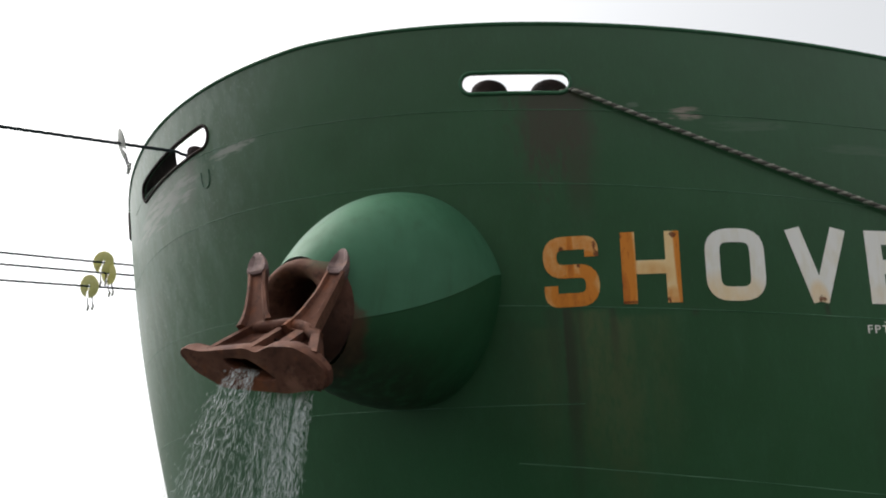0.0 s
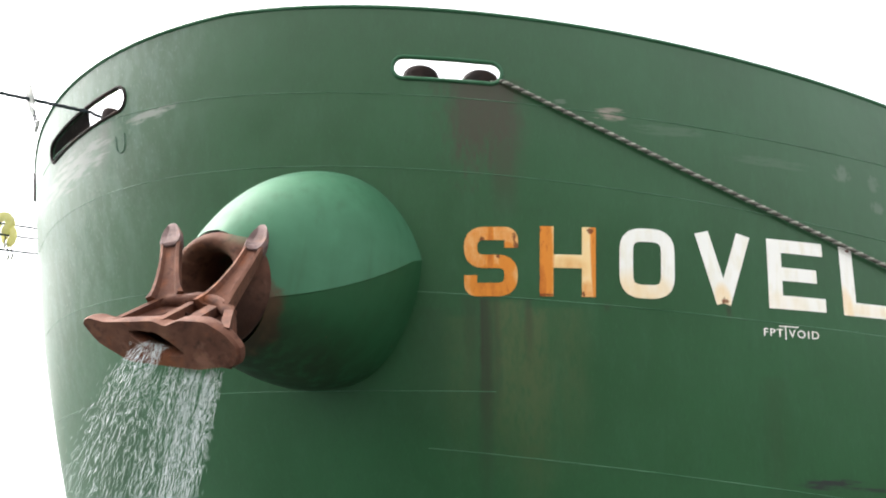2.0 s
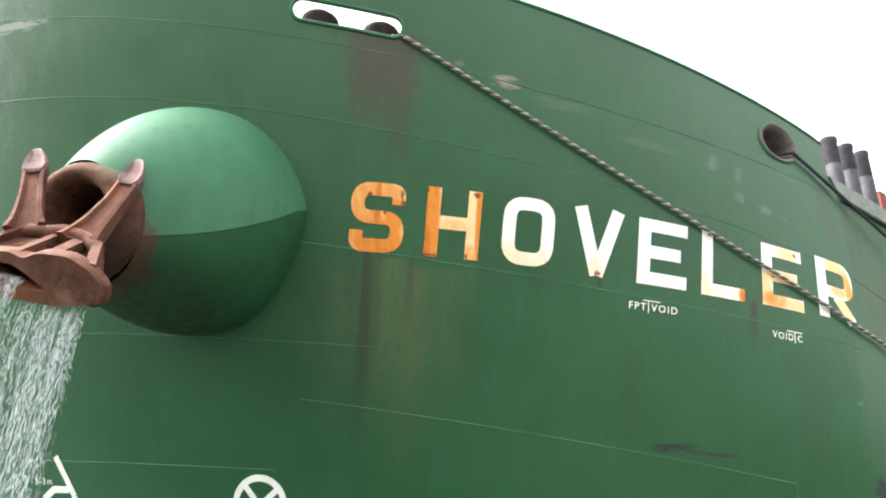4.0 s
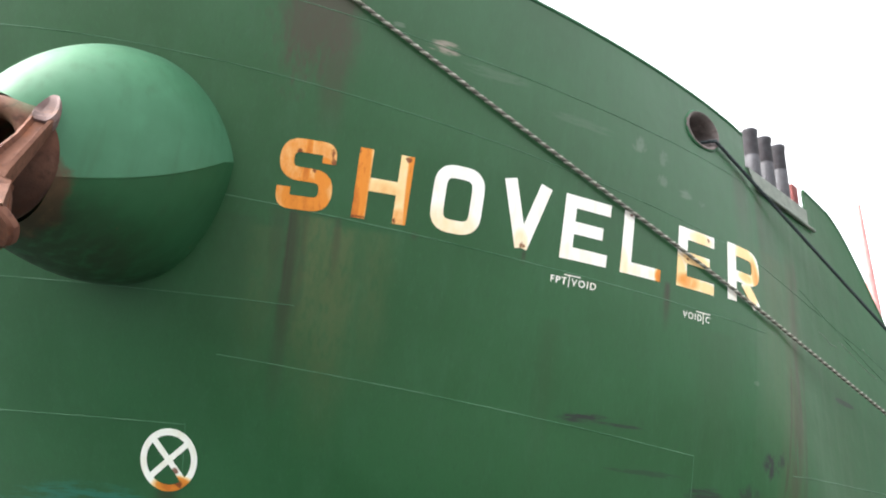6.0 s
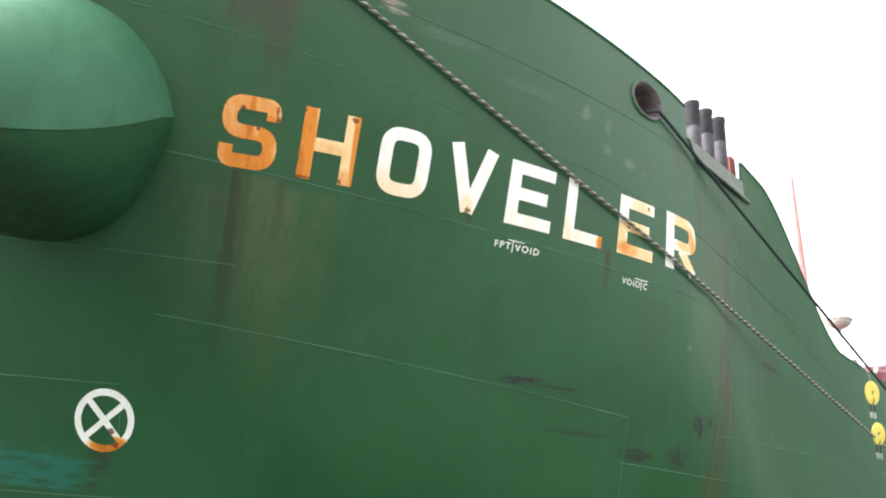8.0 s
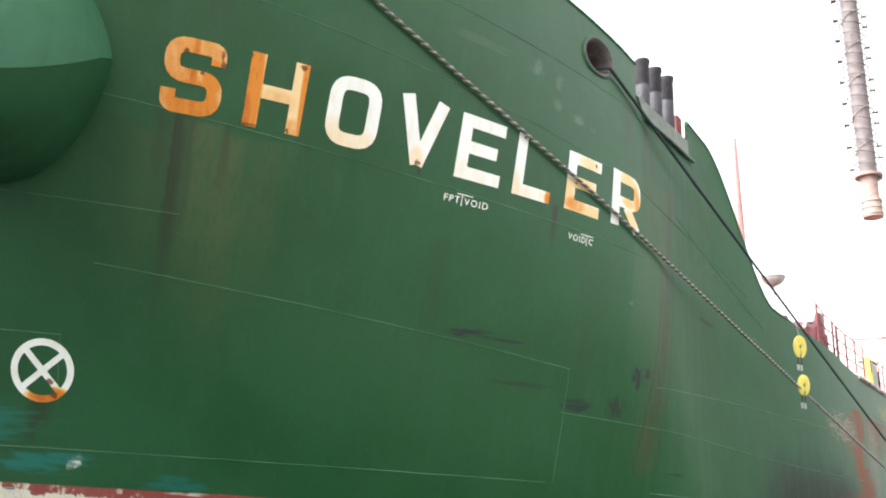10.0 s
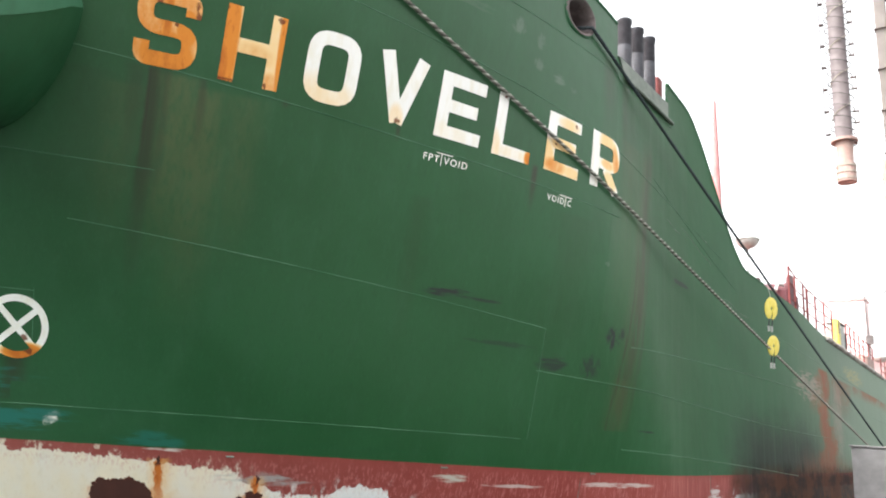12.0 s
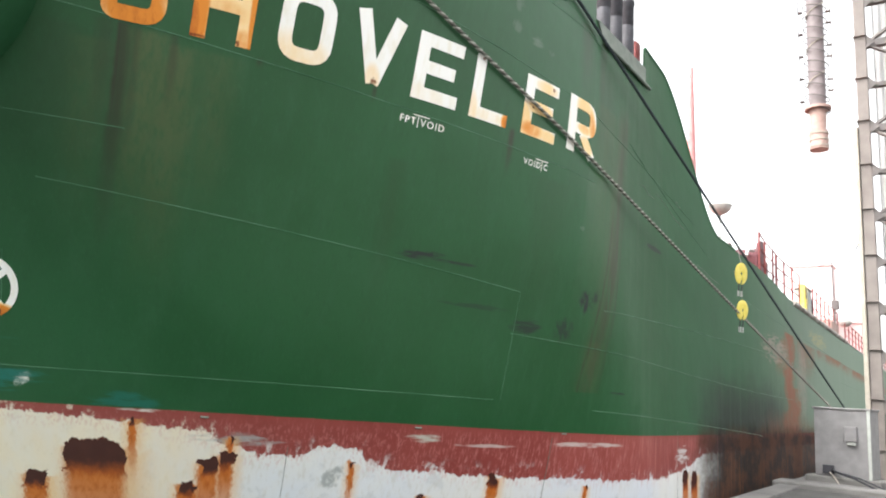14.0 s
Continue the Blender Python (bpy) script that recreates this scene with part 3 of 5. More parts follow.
def decal(bm, patch, quads, out=0.007, cuts=3):
    """Painted shapes of welded plate: four-cornered pieces in patch coordinates, with a small thickness."""
    for q in quads:
        a, b, c, d = [Vector(p) for p in q]
        grid = []
        for i in range(cuts + 1):
            l, r = a.lerp(d, i / cuts), b.lerp(c, i / cuts)
            grid.append([l.lerp(r, j / cuts) for j in range(cuts + 1)])
        top = [[bm.verts.new(patch.at(p.x, p.y, out)) for p in row] for row in grid]
        for i in range(cuts):
            for j in range(cuts):
                bm.faces.new((top[i][j], top[i][j + 1], top[i + 1][j + 1], top[i + 1][j]))
        ring = [(0, j) for j in range(cuts)] + [(i, cuts) for i in range(cuts)] + [(cuts, j) for j in range(cuts, 0, -1)] + [(i, 0) for i in range(cuts, 0, -1)]
        low = [bm.verts.new(patch.at(grid[i][j].x, grid[i][j].y, -0.01)) for i, j in ring]
        for k in range(len(ring)):
            (i, j), (p, q2) = ring[k], ring[(k + 1) % len(ring)]
            bm.faces.new((top[i][j], low[k], low[(k + 1) % len(ring)], top[p][q2]))
    bmesh.ops.remove_doubles(bm, verts=bm.verts[:], dist=0.0002)
    bmesh.ops.recalc_face_normals(bm, faces=bm.faces[:])


def stroke(pts, w, closed=False):
    """Quads along a bent line of width w, mitred at its corners."""
    pts = [Vector(p) for p in pts]
    n = len(pts)
    sides = []
    for k in range(n):
        before = (pts[k] - pts[k - 1]).normalized() if k or closed else None
        after = (pts[(k + 1) % n] - pts[k]).normalized() if k < n - 1 or closed else None
        d1, d2 = before or after, after or before
        na, nb = Vector((-d1.y, d1.x)), Vector((-d2.y, d2.x))
        m = (na + nb).normalized()
        m *= w / 2 / max(0.35, m.dot(na))
        sides.append((pts[k] + m, pts[k] - m))
    last = n if closed else n - 1
    return [(sides[k][1], sides[(k + 1) % n][1], sides[(k + 1) % n][0], sides[k][0]) for k in range(last)]


# ---- the ship ----
ship = thing("cargo_ship", "green bulk cargo ship moored bow-on along the quay, rust-streaked plating", "ship")


def hull_columns():
    cols = []
    for k in range(0, 111):
        cols.append(("bow", (k / 110) ** 2.1))
    for x in (10.401, 10.9, 11.4, 11.9, 12.3, 12.699, 12.701, 12.9, 13.2, 13.6):
        cols.append(("side", x))
    cols += [("side", 13.6 + 0.16 * k) for k in range(1, 30)]
    cols += [("side", x) for x in (19, 20, 21, 22, 24, 26, 28, 31, 34, 37, 40, 44, 50, 60, 75, 95, 120)]
    return cols


def hull_mesh():
    bm = bmesh.new()
    rows, cols = 56, hull_columns()
    port = []
    for kind, g in cols:
        top = 9.0
        for _ in range(8):
            stem = float(lines(top)[1])
            x = stem + (10.399 - stem) * g if kind == "bow" else g
            top = rim_z(x)
        line = []
        for j in range(rows + 1):
            z = -2.8 + (top + 2.8) * j / rows
            stem = float(lines(z)[1])
            x = stem + (10.399 - stem) * g if kind == "bow" else g
            line.append(Vector((x, float(hull_y(x, z)), z)))
        port.append(line)
    star = [[Vector((p.x, 2 * MID - p.y, p.z)) for p in line] for line in port[:0:-1]]
    grid = [[bm.verts.new(p) for p in line] for line in star + port]
    for a, b in zip(grid, grid[1:]):
        for j in range(rows):
            bm.faces.new((a[j], b[j], b[j + 1], a[j + 1]))
    return bm


def stadium(patch, u0, u1, v0, v1, rise, out, n=8):
    r = (v1 - v0) / 2
    c = [(u1 - r + r * math.cos(a), v0 + r + r * math.sin(a)) for a in (-math.pi / 2 + math.pi * k / n for k in range(n + 1))]
    c += [(u0 + r + r * math.cos(a), v0 + r + r * math.sin(a)) for a in (math.pi / 2 + math.pi * k / n for k in range(n + 1))]
    # further points along the straight edges, so that the opening follows the curve of the plating
    full = []
    for k, p in enumerate(c):
        q = c[(k + 1) % len(c)]
        full.append(p)
        if abs(p[0] - q[0]) > r:
            full += [(p[0] + (q[0] - p[0]) * j / 10, p[1] + (q[1] - p[1]) * j / 10) for j in range(1, 10)]
    full = [(u, v + rise * u) for u, v in full]        # with the sheer
    return [patch.at(u, v, out) for u, v in full], full


# openings in the bulwark: the roller chock, the bow chock, the round chock
ROLLER, BOW, ROUND = Patch(3.03, 8.0), Patch(-1.3, 8.28), Patch(9.22, 7.98)
HOLES = [(ROLLER, -0.72, 0.68, 0.085, 0.325, -0.07), (BOW, -1.25, 1.16, 0.055, 0.36, 0.03), (ROUND, -0.36, 0.36, -0.25, 0.29, 0.0)]


def shell():
    """The plating, 4 cm thick, with the chocks cut through it."""
    ob = part("hull_plating", hull_mesh(), HULL, ship)
    thick = ob.modifiers.new("thick", "SOLIDIFY")
    thick.thickness, thick.offset = 0.04, -1.0
    cutter = bmesh.new()
    for patch, u0, u1, v0, v1, rise in HOLES:
        outer, flat = stadium(patch, u0, u1, v0, v1, rise, 0.3)
        inner = [patch.at(u, v, -0.3) for u, v in flat]
        a, b = [cutter.verts.new(p) for p in outer], [cutter.verts.new(p) for p in inner]
        n = len(a)
        for k in range(n):
            cutter.faces.new((a[k], a[(k + 1) % n], b[(k + 1) % n], b[k]))
        cutter.faces.new(a[::-1])
        cutter.faces.new(b)
    bmesh.ops.recalc_face_normals(cutter, faces=cutter.faces[:])
    tool = part("chock_cutter", cutter, HULL)
    cut = ob.modifiers.new("cut", "BOOLEAN")
    cut.operation, cut.object, cut.solver = "DIFFERENCE", tool, "MANIFOLD"
    bpy.context.view_layer.update()
    me = bpy.data.meshes.new_from_object(ob.evaluated_get(bpy.context.evaluated_depsgraph_get()))
    ob.modifiers.clear()
    ob.data = me
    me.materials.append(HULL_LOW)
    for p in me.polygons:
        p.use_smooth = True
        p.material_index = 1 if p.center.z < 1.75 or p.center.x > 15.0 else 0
    me.set_sharp_from_angle(angle=radians(40))
    gone = tool.data
    bpy.data.objects.remove(tool)
    bpy.data.meshes.remove(gone)
    return ob


shell()

# decks, and the bulkhead at the break of the forecastle
def deck(bm, x0, x1, z, n=30):
    stem = float(lines(z)[1]) + 0.05
    xs = [max(stem, x0) + (x1 - max(stem, x0)) * (k / n) ** 1.6 for k in range(n + 1)]
    left = [bm.verts.new((x, float(hull_y(x, z)) + 0.03, z)) for x in xs]
    right = [bm.verts.new((x, 2 * MID - float(hull_y(x, z)) - 0.03, z)) for x in xs]
    for k in range(n):
        bm.faces.new((left[k], right[k], right[k + 1], left[k + 1]))


part("forecastle_deck", fresh(deck, -9, 14.5, 7.25), DECKRED, ship)
part("main_deck", fresh(deck, 14.5, 119.5, 4.7), DECKRED, ship)
part("forecastle_bulkhead", fresh(box, (14.52, MID, 5.9), (0.06, 2 * HALF - 0.3, 2.75)), TRIM, ship)
part("transom", fresh(box, (119.9, MID, 1.2), (0.1, 2 * HALF, 8.0)), TRIM, ship)

# rim bar on the bulwark, fore part and sweep
def rim_line(x0, x1, n):
    out = []
    for k in range(n + 1):
        x = x0 + (x1 - x0) * (k / n) ** (2.0 if x0 < 0 else 1.0)
        z = rim_z(x)
        out.append((x, float(hull_y(x, z)) + 0.01, z + 0.01))
    return out


stem_top = float(lines(9.2)[1]) + 0.002
bow_rim = rim_line(stem_top, 10.38, 90)
part("bulwark_rail", fresh(tube, [(x, 2 * MID - y, z) for x, y, z in bow_rim[:0:-1]] + bow_rim, 0.032, 8), TRIM, ship, smooth=60)
part("bulwark_rail", fresh(tube, rim_line(12.72, 19.5, 40), 0.032, 8), TRIM, ship, smooth=60)
part("gunwale_bar", fresh(tube, rim_line(27.6, 42.0, 16), 0.10, 8), GUNWALE, ship, "rubbing bar with worn pale paint", smooth=60)
part("gunwale_bar", fresh(tube, rim_line(42.2, 119, 30), 0.04, 8), BUFF, ship, smooth=60)

# weld seams: height against x, as (x0, x1, z0, z mid, z1)
SEAMS = [(-1.9, 10.3, 8.4, 7.75, 7.5), (-1.7, 15.2, 7.35, 6.55, 5.6), (-1.2, 10.2, 5.92, 5.36, 5.1), (-0.7, 4.1, 4.5, 4.38, 4.32),
         (3.8, 9.4, 3.69, 3.42, 3.15), (0.6, 3.8, 2.93, 2.9, 2.88), (9.4, 27.0, 2.54, 2.27, 2.19), (2.2, 9.42, 1.6, 1.6, 1.57), (11.2, 27.0, 3.1, 3.34, 3.44),
         (11.3, 22.4, 1.5, 1.3, 1.05), (12.0, 17.0, 6.2, 5.6, 5.1), (26.0, 70.0, 3.4, 3.3, 3.2), (20.0, 60.0, 4.6, 4.3, 4.2), (10.4, 12.9, 7.45, 7.5, 7.52)]
for k, (x0, x1, z0, zm, z1) in enumerate(SEAMS):
    pts = []
    for j in range(61):
        s = j / 60
        q = s ** 1.5 if x0 < 0 else s
        z = z0 * (1 - q) * (1 - 2 * q) + 4 * zm * q * (1 - q) + z1 * q * (2 * q - 1)
        x = max(x0, float(lines(z)[1]) + 0.03) + (x1 - x0) * q
        pts.append(skin(x, z + 0.004 * noise.noise((x * 2.0, k, 0)), 0.0))
    part("weld_seam", fresh(tube, pts, 0.0055, 6), WELD, ship, smooth=60)
for x, z0, z1 in ((9.4, 1.57, 3.15), (3.8, 2.2, 2.9), (14.8, -0.3, 1.2), (7.1, -0.4, 0.8), (10.6, -0.4, 1.05)):
    part("butt_weld", fresh(tube, [Patch(x, z1).at(0.0, (z0 - z1) * j / 12, 0.0) for j in range(13)], 0.004, 6), WORN if z1 < 1.3 else WELD, ship, smooth=60)

# the rim of each chock
for patch, u0, u1, v0, v1, rise in HOLES:
    loop, _ = stadium(patch, u0 - 0.02, u1 + 0.02, v0 - 0.02, v1 + 0.02, rise, 0.0)
    part("chock_rim", fresh(tube, loop + loop[:1], 0.028, 8, False), SCALE if patch is BOW else TRIM, ship, smooth=60)

# the fairlead at the very stem
part("stem_fairlead", fresh(tube, [(float(lines(z)[1]) - 0.004, MID - 0.25 + 0.20 * math.cos(a), z) for a, z in ((2 * math.pi * k / 28, 8.86 + 0.26 * math.sin(2 * math.pi * k / 28)) for k in range(29))], 0.035, 8, False), SCALE, ship, smooth=60)

# rollers on the sill of the roller chock, and one in the bow chock
def roller(bm, foot, r, h):
    prof = [(r * 0.8, 0.0), (r * 0.8, h * 0.1), (r * 0.95, h * 0.35), (r, h * 0.6), (r * 0.98, h * 0.78), (r * 0.88, h * 0.9), (r * 0.7, h * 0.97), (r * 0.3, h)]
    tube(bm, [Vector(foot) + Vector((0, 0, z)) for _, z in prof], [q for q, _ in prof], 24)


for u in (-0.40, 0.42):
    part("chock_roller", fresh(roller, ROLLER.at(u, 0.05 - 0.07 * u, -0.25), 0.25, 0.215), SCALE, ship, "rust-brown mooring roller", smooth=50)
part("chock_roller", fresh(roller, BOW.at(0.6, 0.05, -0.12), 0.15, 0.2), SCALE, ship, smooth=50)

# sill plates inside the openings, and the frame inside the bow chock
def sill(bm, patch, u0, u1, v, rise):
    for k in range(12):
        a, b = u0 + (u1 - u0) * k / 12, u0 + (u1 - u0) * (k + 1) / 12
        va, vb = v + rise * a, v + rise * b
        prism(bm, [patch.at(a, va, -0.03), patch.at(b, vb, -0.03), patch.at(b, vb, -0.45), patch.at(a, va, -0.45)], (0, 0, -0.03))
    bmesh.ops.remove_doubles(bm, verts=bm.verts[:], dist=0.0005)
    bmesh.ops.recalc_face_normals(bm, faces=bm.faces[:])


part("chock_sill", fresh(sill, ROLLER, -0.74, 0.7, 0.06, -0.07), SCALE, ship)
part("chock_sill", fresh(sill, BOW, -1.25, 1.16, 0.035, 0.03), SCALE, ship)
def backing(bm, patch, u0, u1, v0, v1, out):
    lo = [bm.verts.new(patch.at(u0 + (u1 - u0) * k / 10, v0, out)) for k in range(11)]
    hi = [bm.verts.new(patch.at(u0 + (u1 - u0) * k / 10, v1, out)) for k in range(11)]
    for k in range(10):
        bm.faces.new((lo[k], lo[k + 1], hi[k + 1], hi[k]))
    bmesh.ops.solidify(bm, geom=bm.faces[:], thickness=0.02)


part("chock_casing", fresh(backing, BOW, -1.8, 0.02, -0.1, 0.6, -0.13), SCALE, ship, "dark rusty casing behind the bow chock")

# the round chock's trumpet
def trumpet(bm, patch):
    rings = []
    for out, s in ((0.012, 1.12), (0.035, 1.06), (0.03, 0.98), (-0.06, 0.86), (-0.2, 0.8), (-0.45, 0.84)):
        rings.append([bm.verts.new(patch.at(0.36 * s * math.cos(a), 0.02 + 0.28 * s * math.sin(a), out)) for a in (2 * math.pi * k / 28 for k in range(28))])
    for a, b in zip(rings, rings[1:]):
        for k in range(28):
            bm.faces.new((a[k], a[(k + 1) % 28], b[(k + 1) % 28], b[k]))
    bm.faces.new(rings[-1])
    bmesh.ops.recalc_face_normals(bm, faces=bm.faces[:])


part("round_chock", fresh(trumpet, ROUND), CHOCK, ship, "dark cast round mooring chock", smooth=60)

# the notch: a grey landing plate, three upright black rollers, a red post
part("notch_plate", fresh(prism, [skin(10.42, 7.86, 0.03), skin(12.68, 7.94, 0.03), skin(12.68, 7.6, 0.03), skin(10.7, 7.55, 0.03)], (0, 0.05, 0)), WORN, ship)
part("notch_bar", fresh(tube, [skin(10.75, 7.56, 0.04), skin(11.7, 7.58, 0.05), skin(12.9, 7.6, 0.04)], 0.03, 8), WORN, ship, smooth=60)
for k, x in enumerate((11.03, 11.58, 12.15)):
    up = 0.10 * k
    prof = [(0.125, 7.8), (0.125, 8.36 + up), (0.117, 8.37 + up), (0.117, 8.40 + up), (0.125, 8.41 + up), (0.120, 8.80 + up), (0.134, 8.82 + up), (0.134, 8.89 + up), (0.07, 8.91 + up)]
    part("fender_roller", fresh(tube, [(x, 4.75, z) for _, z in prof], [r for r, _ in prof], 18), BLACK, ship, "upright black mooring roller", smooth=50)
part("notch_post", fresh(box, (12.66, 4.8, 8.2), (0.22, 0.18, 0.6), None, 0.02), RED, ship)

# ---- hawse bolster ----
BASE, MOUTH = Vector((2.22, 8.52, 5.68)), Vector((0.82, 7.36, 4.70))
AX = (MOUTH - BASE).normalized()
B_UP = (Vector((0, 0, 1)) - AX * AX.z).normalized()
B_RT = AX.cross(B_UP).normalized()
LEN = (MOUTH - BASE).length


def bolster(bm, sign):
    """One shell of the bolster; the two meet in a crease."""
    rings, n = [], 56
    cut = radians(11 if sign > 0 else 14)
    for k in range(-6, 25):
        s = k / 24
        t = max(s, 0.0)
        r = 1.40 - 0.77 * t ** 1.9
        high = 1.0 if sign > 0 else 1.03 - 0.03 * t
        fall = 0.03 - 0.27 * t
        ring = []
        for j in range(n + 1):
            a = cut + (math.pi - 2 * cut) * j / n
            c = math.cos(a) / math.cos(cut)
            up = fall + (sign * high - fall) * (math.sin(a) - math.sin(cut)) / (1 - math.sin(cut))
            ring.append(bm.verts.new(BASE + AX * (LEN * s) + r * (0.93 * c * B_RT + up * B_UP)))
        rings.append(ring)
    for a, b in zip(rings, rings[1:]):
        for j in range(n):
            quad = (a[j], a[j + 1], b[j + 1], b[j])
            bm.faces.new(quad if sign > 0 else quad[::-1])


part("upper_shell", fresh(bolster, 1), BOLSTER_LIT, ship, "green upper shell of the anchor bolster, painted as skylit", smooth=35)
part("lower_shell", fresh(bolster, -1), BOLSTER_SHADED, ship, "green lower shell of the anchor bolster, painted as shaded", smooth=35)
for sgn in (1, -1):
    pts = []
    for k in range(2, 24):
        t = k / 24
        pts.append(BASE + AX * (LEN * t) + (1.40 - 0.77 * t ** 1.9) * (sgn * 0.93 * B_RT + (0.03 - 0.27 * t) * B_UP))
    part("bolster_seam", fresh(tube, pts, 0.007, 6), BOLSTER_SHADED, ship, smooth=60)


def hawse_mouth(bm):
    """The rusty face of the bolster and the rolled lip of the pipe, with its bore."""
    c0 = MOUTH
    aim = (AX * 0.9 + B_UP * 0.22 - B_RT * 0.0).normalized()
    up = (B_UP - aim * B_UP.dot(aim)).normalized()
    rt = aim.cross(up)
    prof = [(0.63, -0.05), (0.64, 0.03), (0.62, 0.09), (0.57, 0.16), (0.51, 0.21), (0.45, 0.225), (0.38, 0.19), (0.34, 0.10), (0.33, -0.2), (0.33, -0.9)]
    rings = []
    for r, d in prof:
        rings.append([bm.verts.new(c0 + (AX if d < 0.1 else aim) * d + r * (math.cos(a) * rt + math.sin(a) * up) + up * 0.10 * (1 - r / 0.63)) for a in (2 * math.pi * k / 48 for k in range(48))])
    for a, b in zip(rings, rings[1:]):
        for k in range(48):
            bm.faces.new((a[k], a[(k + 1) % 48], b[(k + 1) % 48], b[k]))
    bm.faces.new(rings[-1])
    bmesh.ops.recalc_face_normals(bm, faces=bm.faces[:])


part("hawse_pipe_mouth", fresh(hawse_mouth), RUST_DARK, ship, "rolled rusty lip of the hawse pipe", smooth=50)

# ---- the anchor ----
anchor = thing("anchor", "rust-brown stockless ship's anchor housed in the hawse pipe", "anchor")
A0 = Vector((0.32, 6.48, 3.81))
A_W = Vector((0.771, -0.609, -0.184)).normalized()
A_D = Vector((-0.549, -0.491, -0.676))               # out and down from the pipe
A_D = (A_D - A_W * A_D.dot(A_W)).normalized()
A_U = A_D.cross(A_W).normalized()
if A_U.z < 0:
    A_U = -A_U


def apt(w, u, d):
    return A0 + A_W * w + A_U * u + A_D * d


def anchor_crown(bm):
    """The crown plate: a long casting with wavy shoulders, drawn out to blunt tips, with a diamond-shaped hole."""
    outer = fillet([(-0.83, -0.01), (-0.76, 0.055), (-0.6, 0.03), (-0.48, 0.05), (-0.03, 0.13), (0.09, 0.09), (0.22, 0.17), (0.5, 0.20), (0.70, 0.12), (0.82, 0.0),
                    (0.80, -0.16), (0.4, -0.27), (-0.33, -0.31), (-0.66, -0.18)], 0.05, True, 2)
    inner = []
    for p in outer:
        a = math.atan2((p.y + 0.08) * 2.6, p.x + 0.02)
        q = (abs(math.cos(a)) ** 1.25 + abs(math.sin(a)) ** 1.25) ** (-0.8)
        inner.append(Vector((0.285 * q * math.cos(a) - 0.02, 0.095 * q * math.sin(a) - 0.08 - 0.06 * q * math.cos(a))))
    layers = []
    for loop, k, d in ((inner, 1.0, -0.10), (inner, 1.0, 0.02), (inner, 1.05, 0.04), (outer, 0.97, 0.045), (outer, 1.0, 0.015), (outer, 1.0, -0.05), (outer, 0.93, -0.10)):
        layers.append([bm.verts.new(apt(p.x * k, p.y * k, d)) for p in loop])
    n = len(outer)
    for a, b in zip(layers, layers[1:] + layers[:1]):
        for k in range(n):
            bm.faces.new((a[k], a[(k + 1) % n], b[(k + 1) % n], b[k]))
    bmesh.ops.recalc_face_normals(bm, faces=bm.faces[:])


part("crown", fresh(anchor_crown), RUST, anchor, smooth=25)


def loft(bm, sections):
    """A solid through loops of equal length."""
    rings = [[bm.verts.new(p) for p in s] for s in sections]
    n = len(rings[0])
    for a, b in zip(rings, rings[1:]):
        for k in range(n):
            bm.faces.new((a[k], a[(k + 1) % n], b[(k + 1) % n], b[k]))
    bm.faces.new(rings[0][::-1])
    bm.faces.new(rings[-1])
    bmesh.ops.recalc_face_normals(bm, faces=bm.faces[:])


# the head behind the crown: plates and ribs under a heavy ridge from fluke to fluke
def casting(name, loop, depth):
    bm = fresh(prism, loop, depth)
    bmesh.ops.recalc_face_normals(bm, faces=bm.faces[:])
    part(name, bm, RUST, anchor, smooth=25)


for u, thick in ((-0.02, 0.035), (-0.26, 0.04)):
    casting("head_plate", [apt(-0.56, u, -0.07), apt(0.66, u, -0.07), apt(0.40, u + 0.07, -0.5), apt(-0.30, u + 0.07, -0.5)], A_U * thick)
for w, top in ((-0.58, -0.33), (0.64, 0.38)):
    casting("head_cheek", [apt(w, 0.0, -0.07), apt(top, 0.08, -0.5), apt(top, -0.16, -0.5), apt(w, -0.24, -0.07)], A_W * 0.05)
casting("head_back", [apt(-0.31, 0.06, -0.48), apt(0.40, 0.06, -0.48), apt(0.40, -0.18, -0.48), apt(-0.31, -0.18, -0.48)], A_D * -0.05)
for w, top, up, thick in ((-0.52, -0.3, 0.05, 0.05), (-0.05, 0.02, 0.12, 0.06), (0.24, 0.22, 0.16, 0.10), (0.60, 0.36, 0.15, 0.09)):
    casting("rib", [apt(w, up, -0.02), apt(top, 0.16, -0.46), apt(top, -0.02, -0.48), apt(w, -0.06, -0.06)], A_W * thick)
part("ridge", fresh(tube, fillet([apt(-0.40, 0.04, -0.42), apt(-0.26, 0.11, -0.46), apt(-0.06, 0.13, -0.47), apt(0.08, 0.17, -0.48), apt(0.30, 0.15, -0.46), apt(0.46, 0.10, -0.38)], 0.08), 0.065, 10), RUST, anchor, smooth=60)
casting("rib", [apt(-0.4, 0.0, -0.12), apt(-0.12, 0.09, -0.36), apt(-0.12, 0.0, -0.4), apt(-0.4, -0.06, -0.14)], A_W * 0.05)


def fluke_frame(root, tip):
    root, tip = Vector(root), Vector(tip)
    d = (tip - root).normalized()
    n = Vector((-0.45, -0.85, 0.2))
    n = (n - d * n.dot(d)).normalized()
    return root, d, n, d.cross(n).normalized(), (tip - root).length


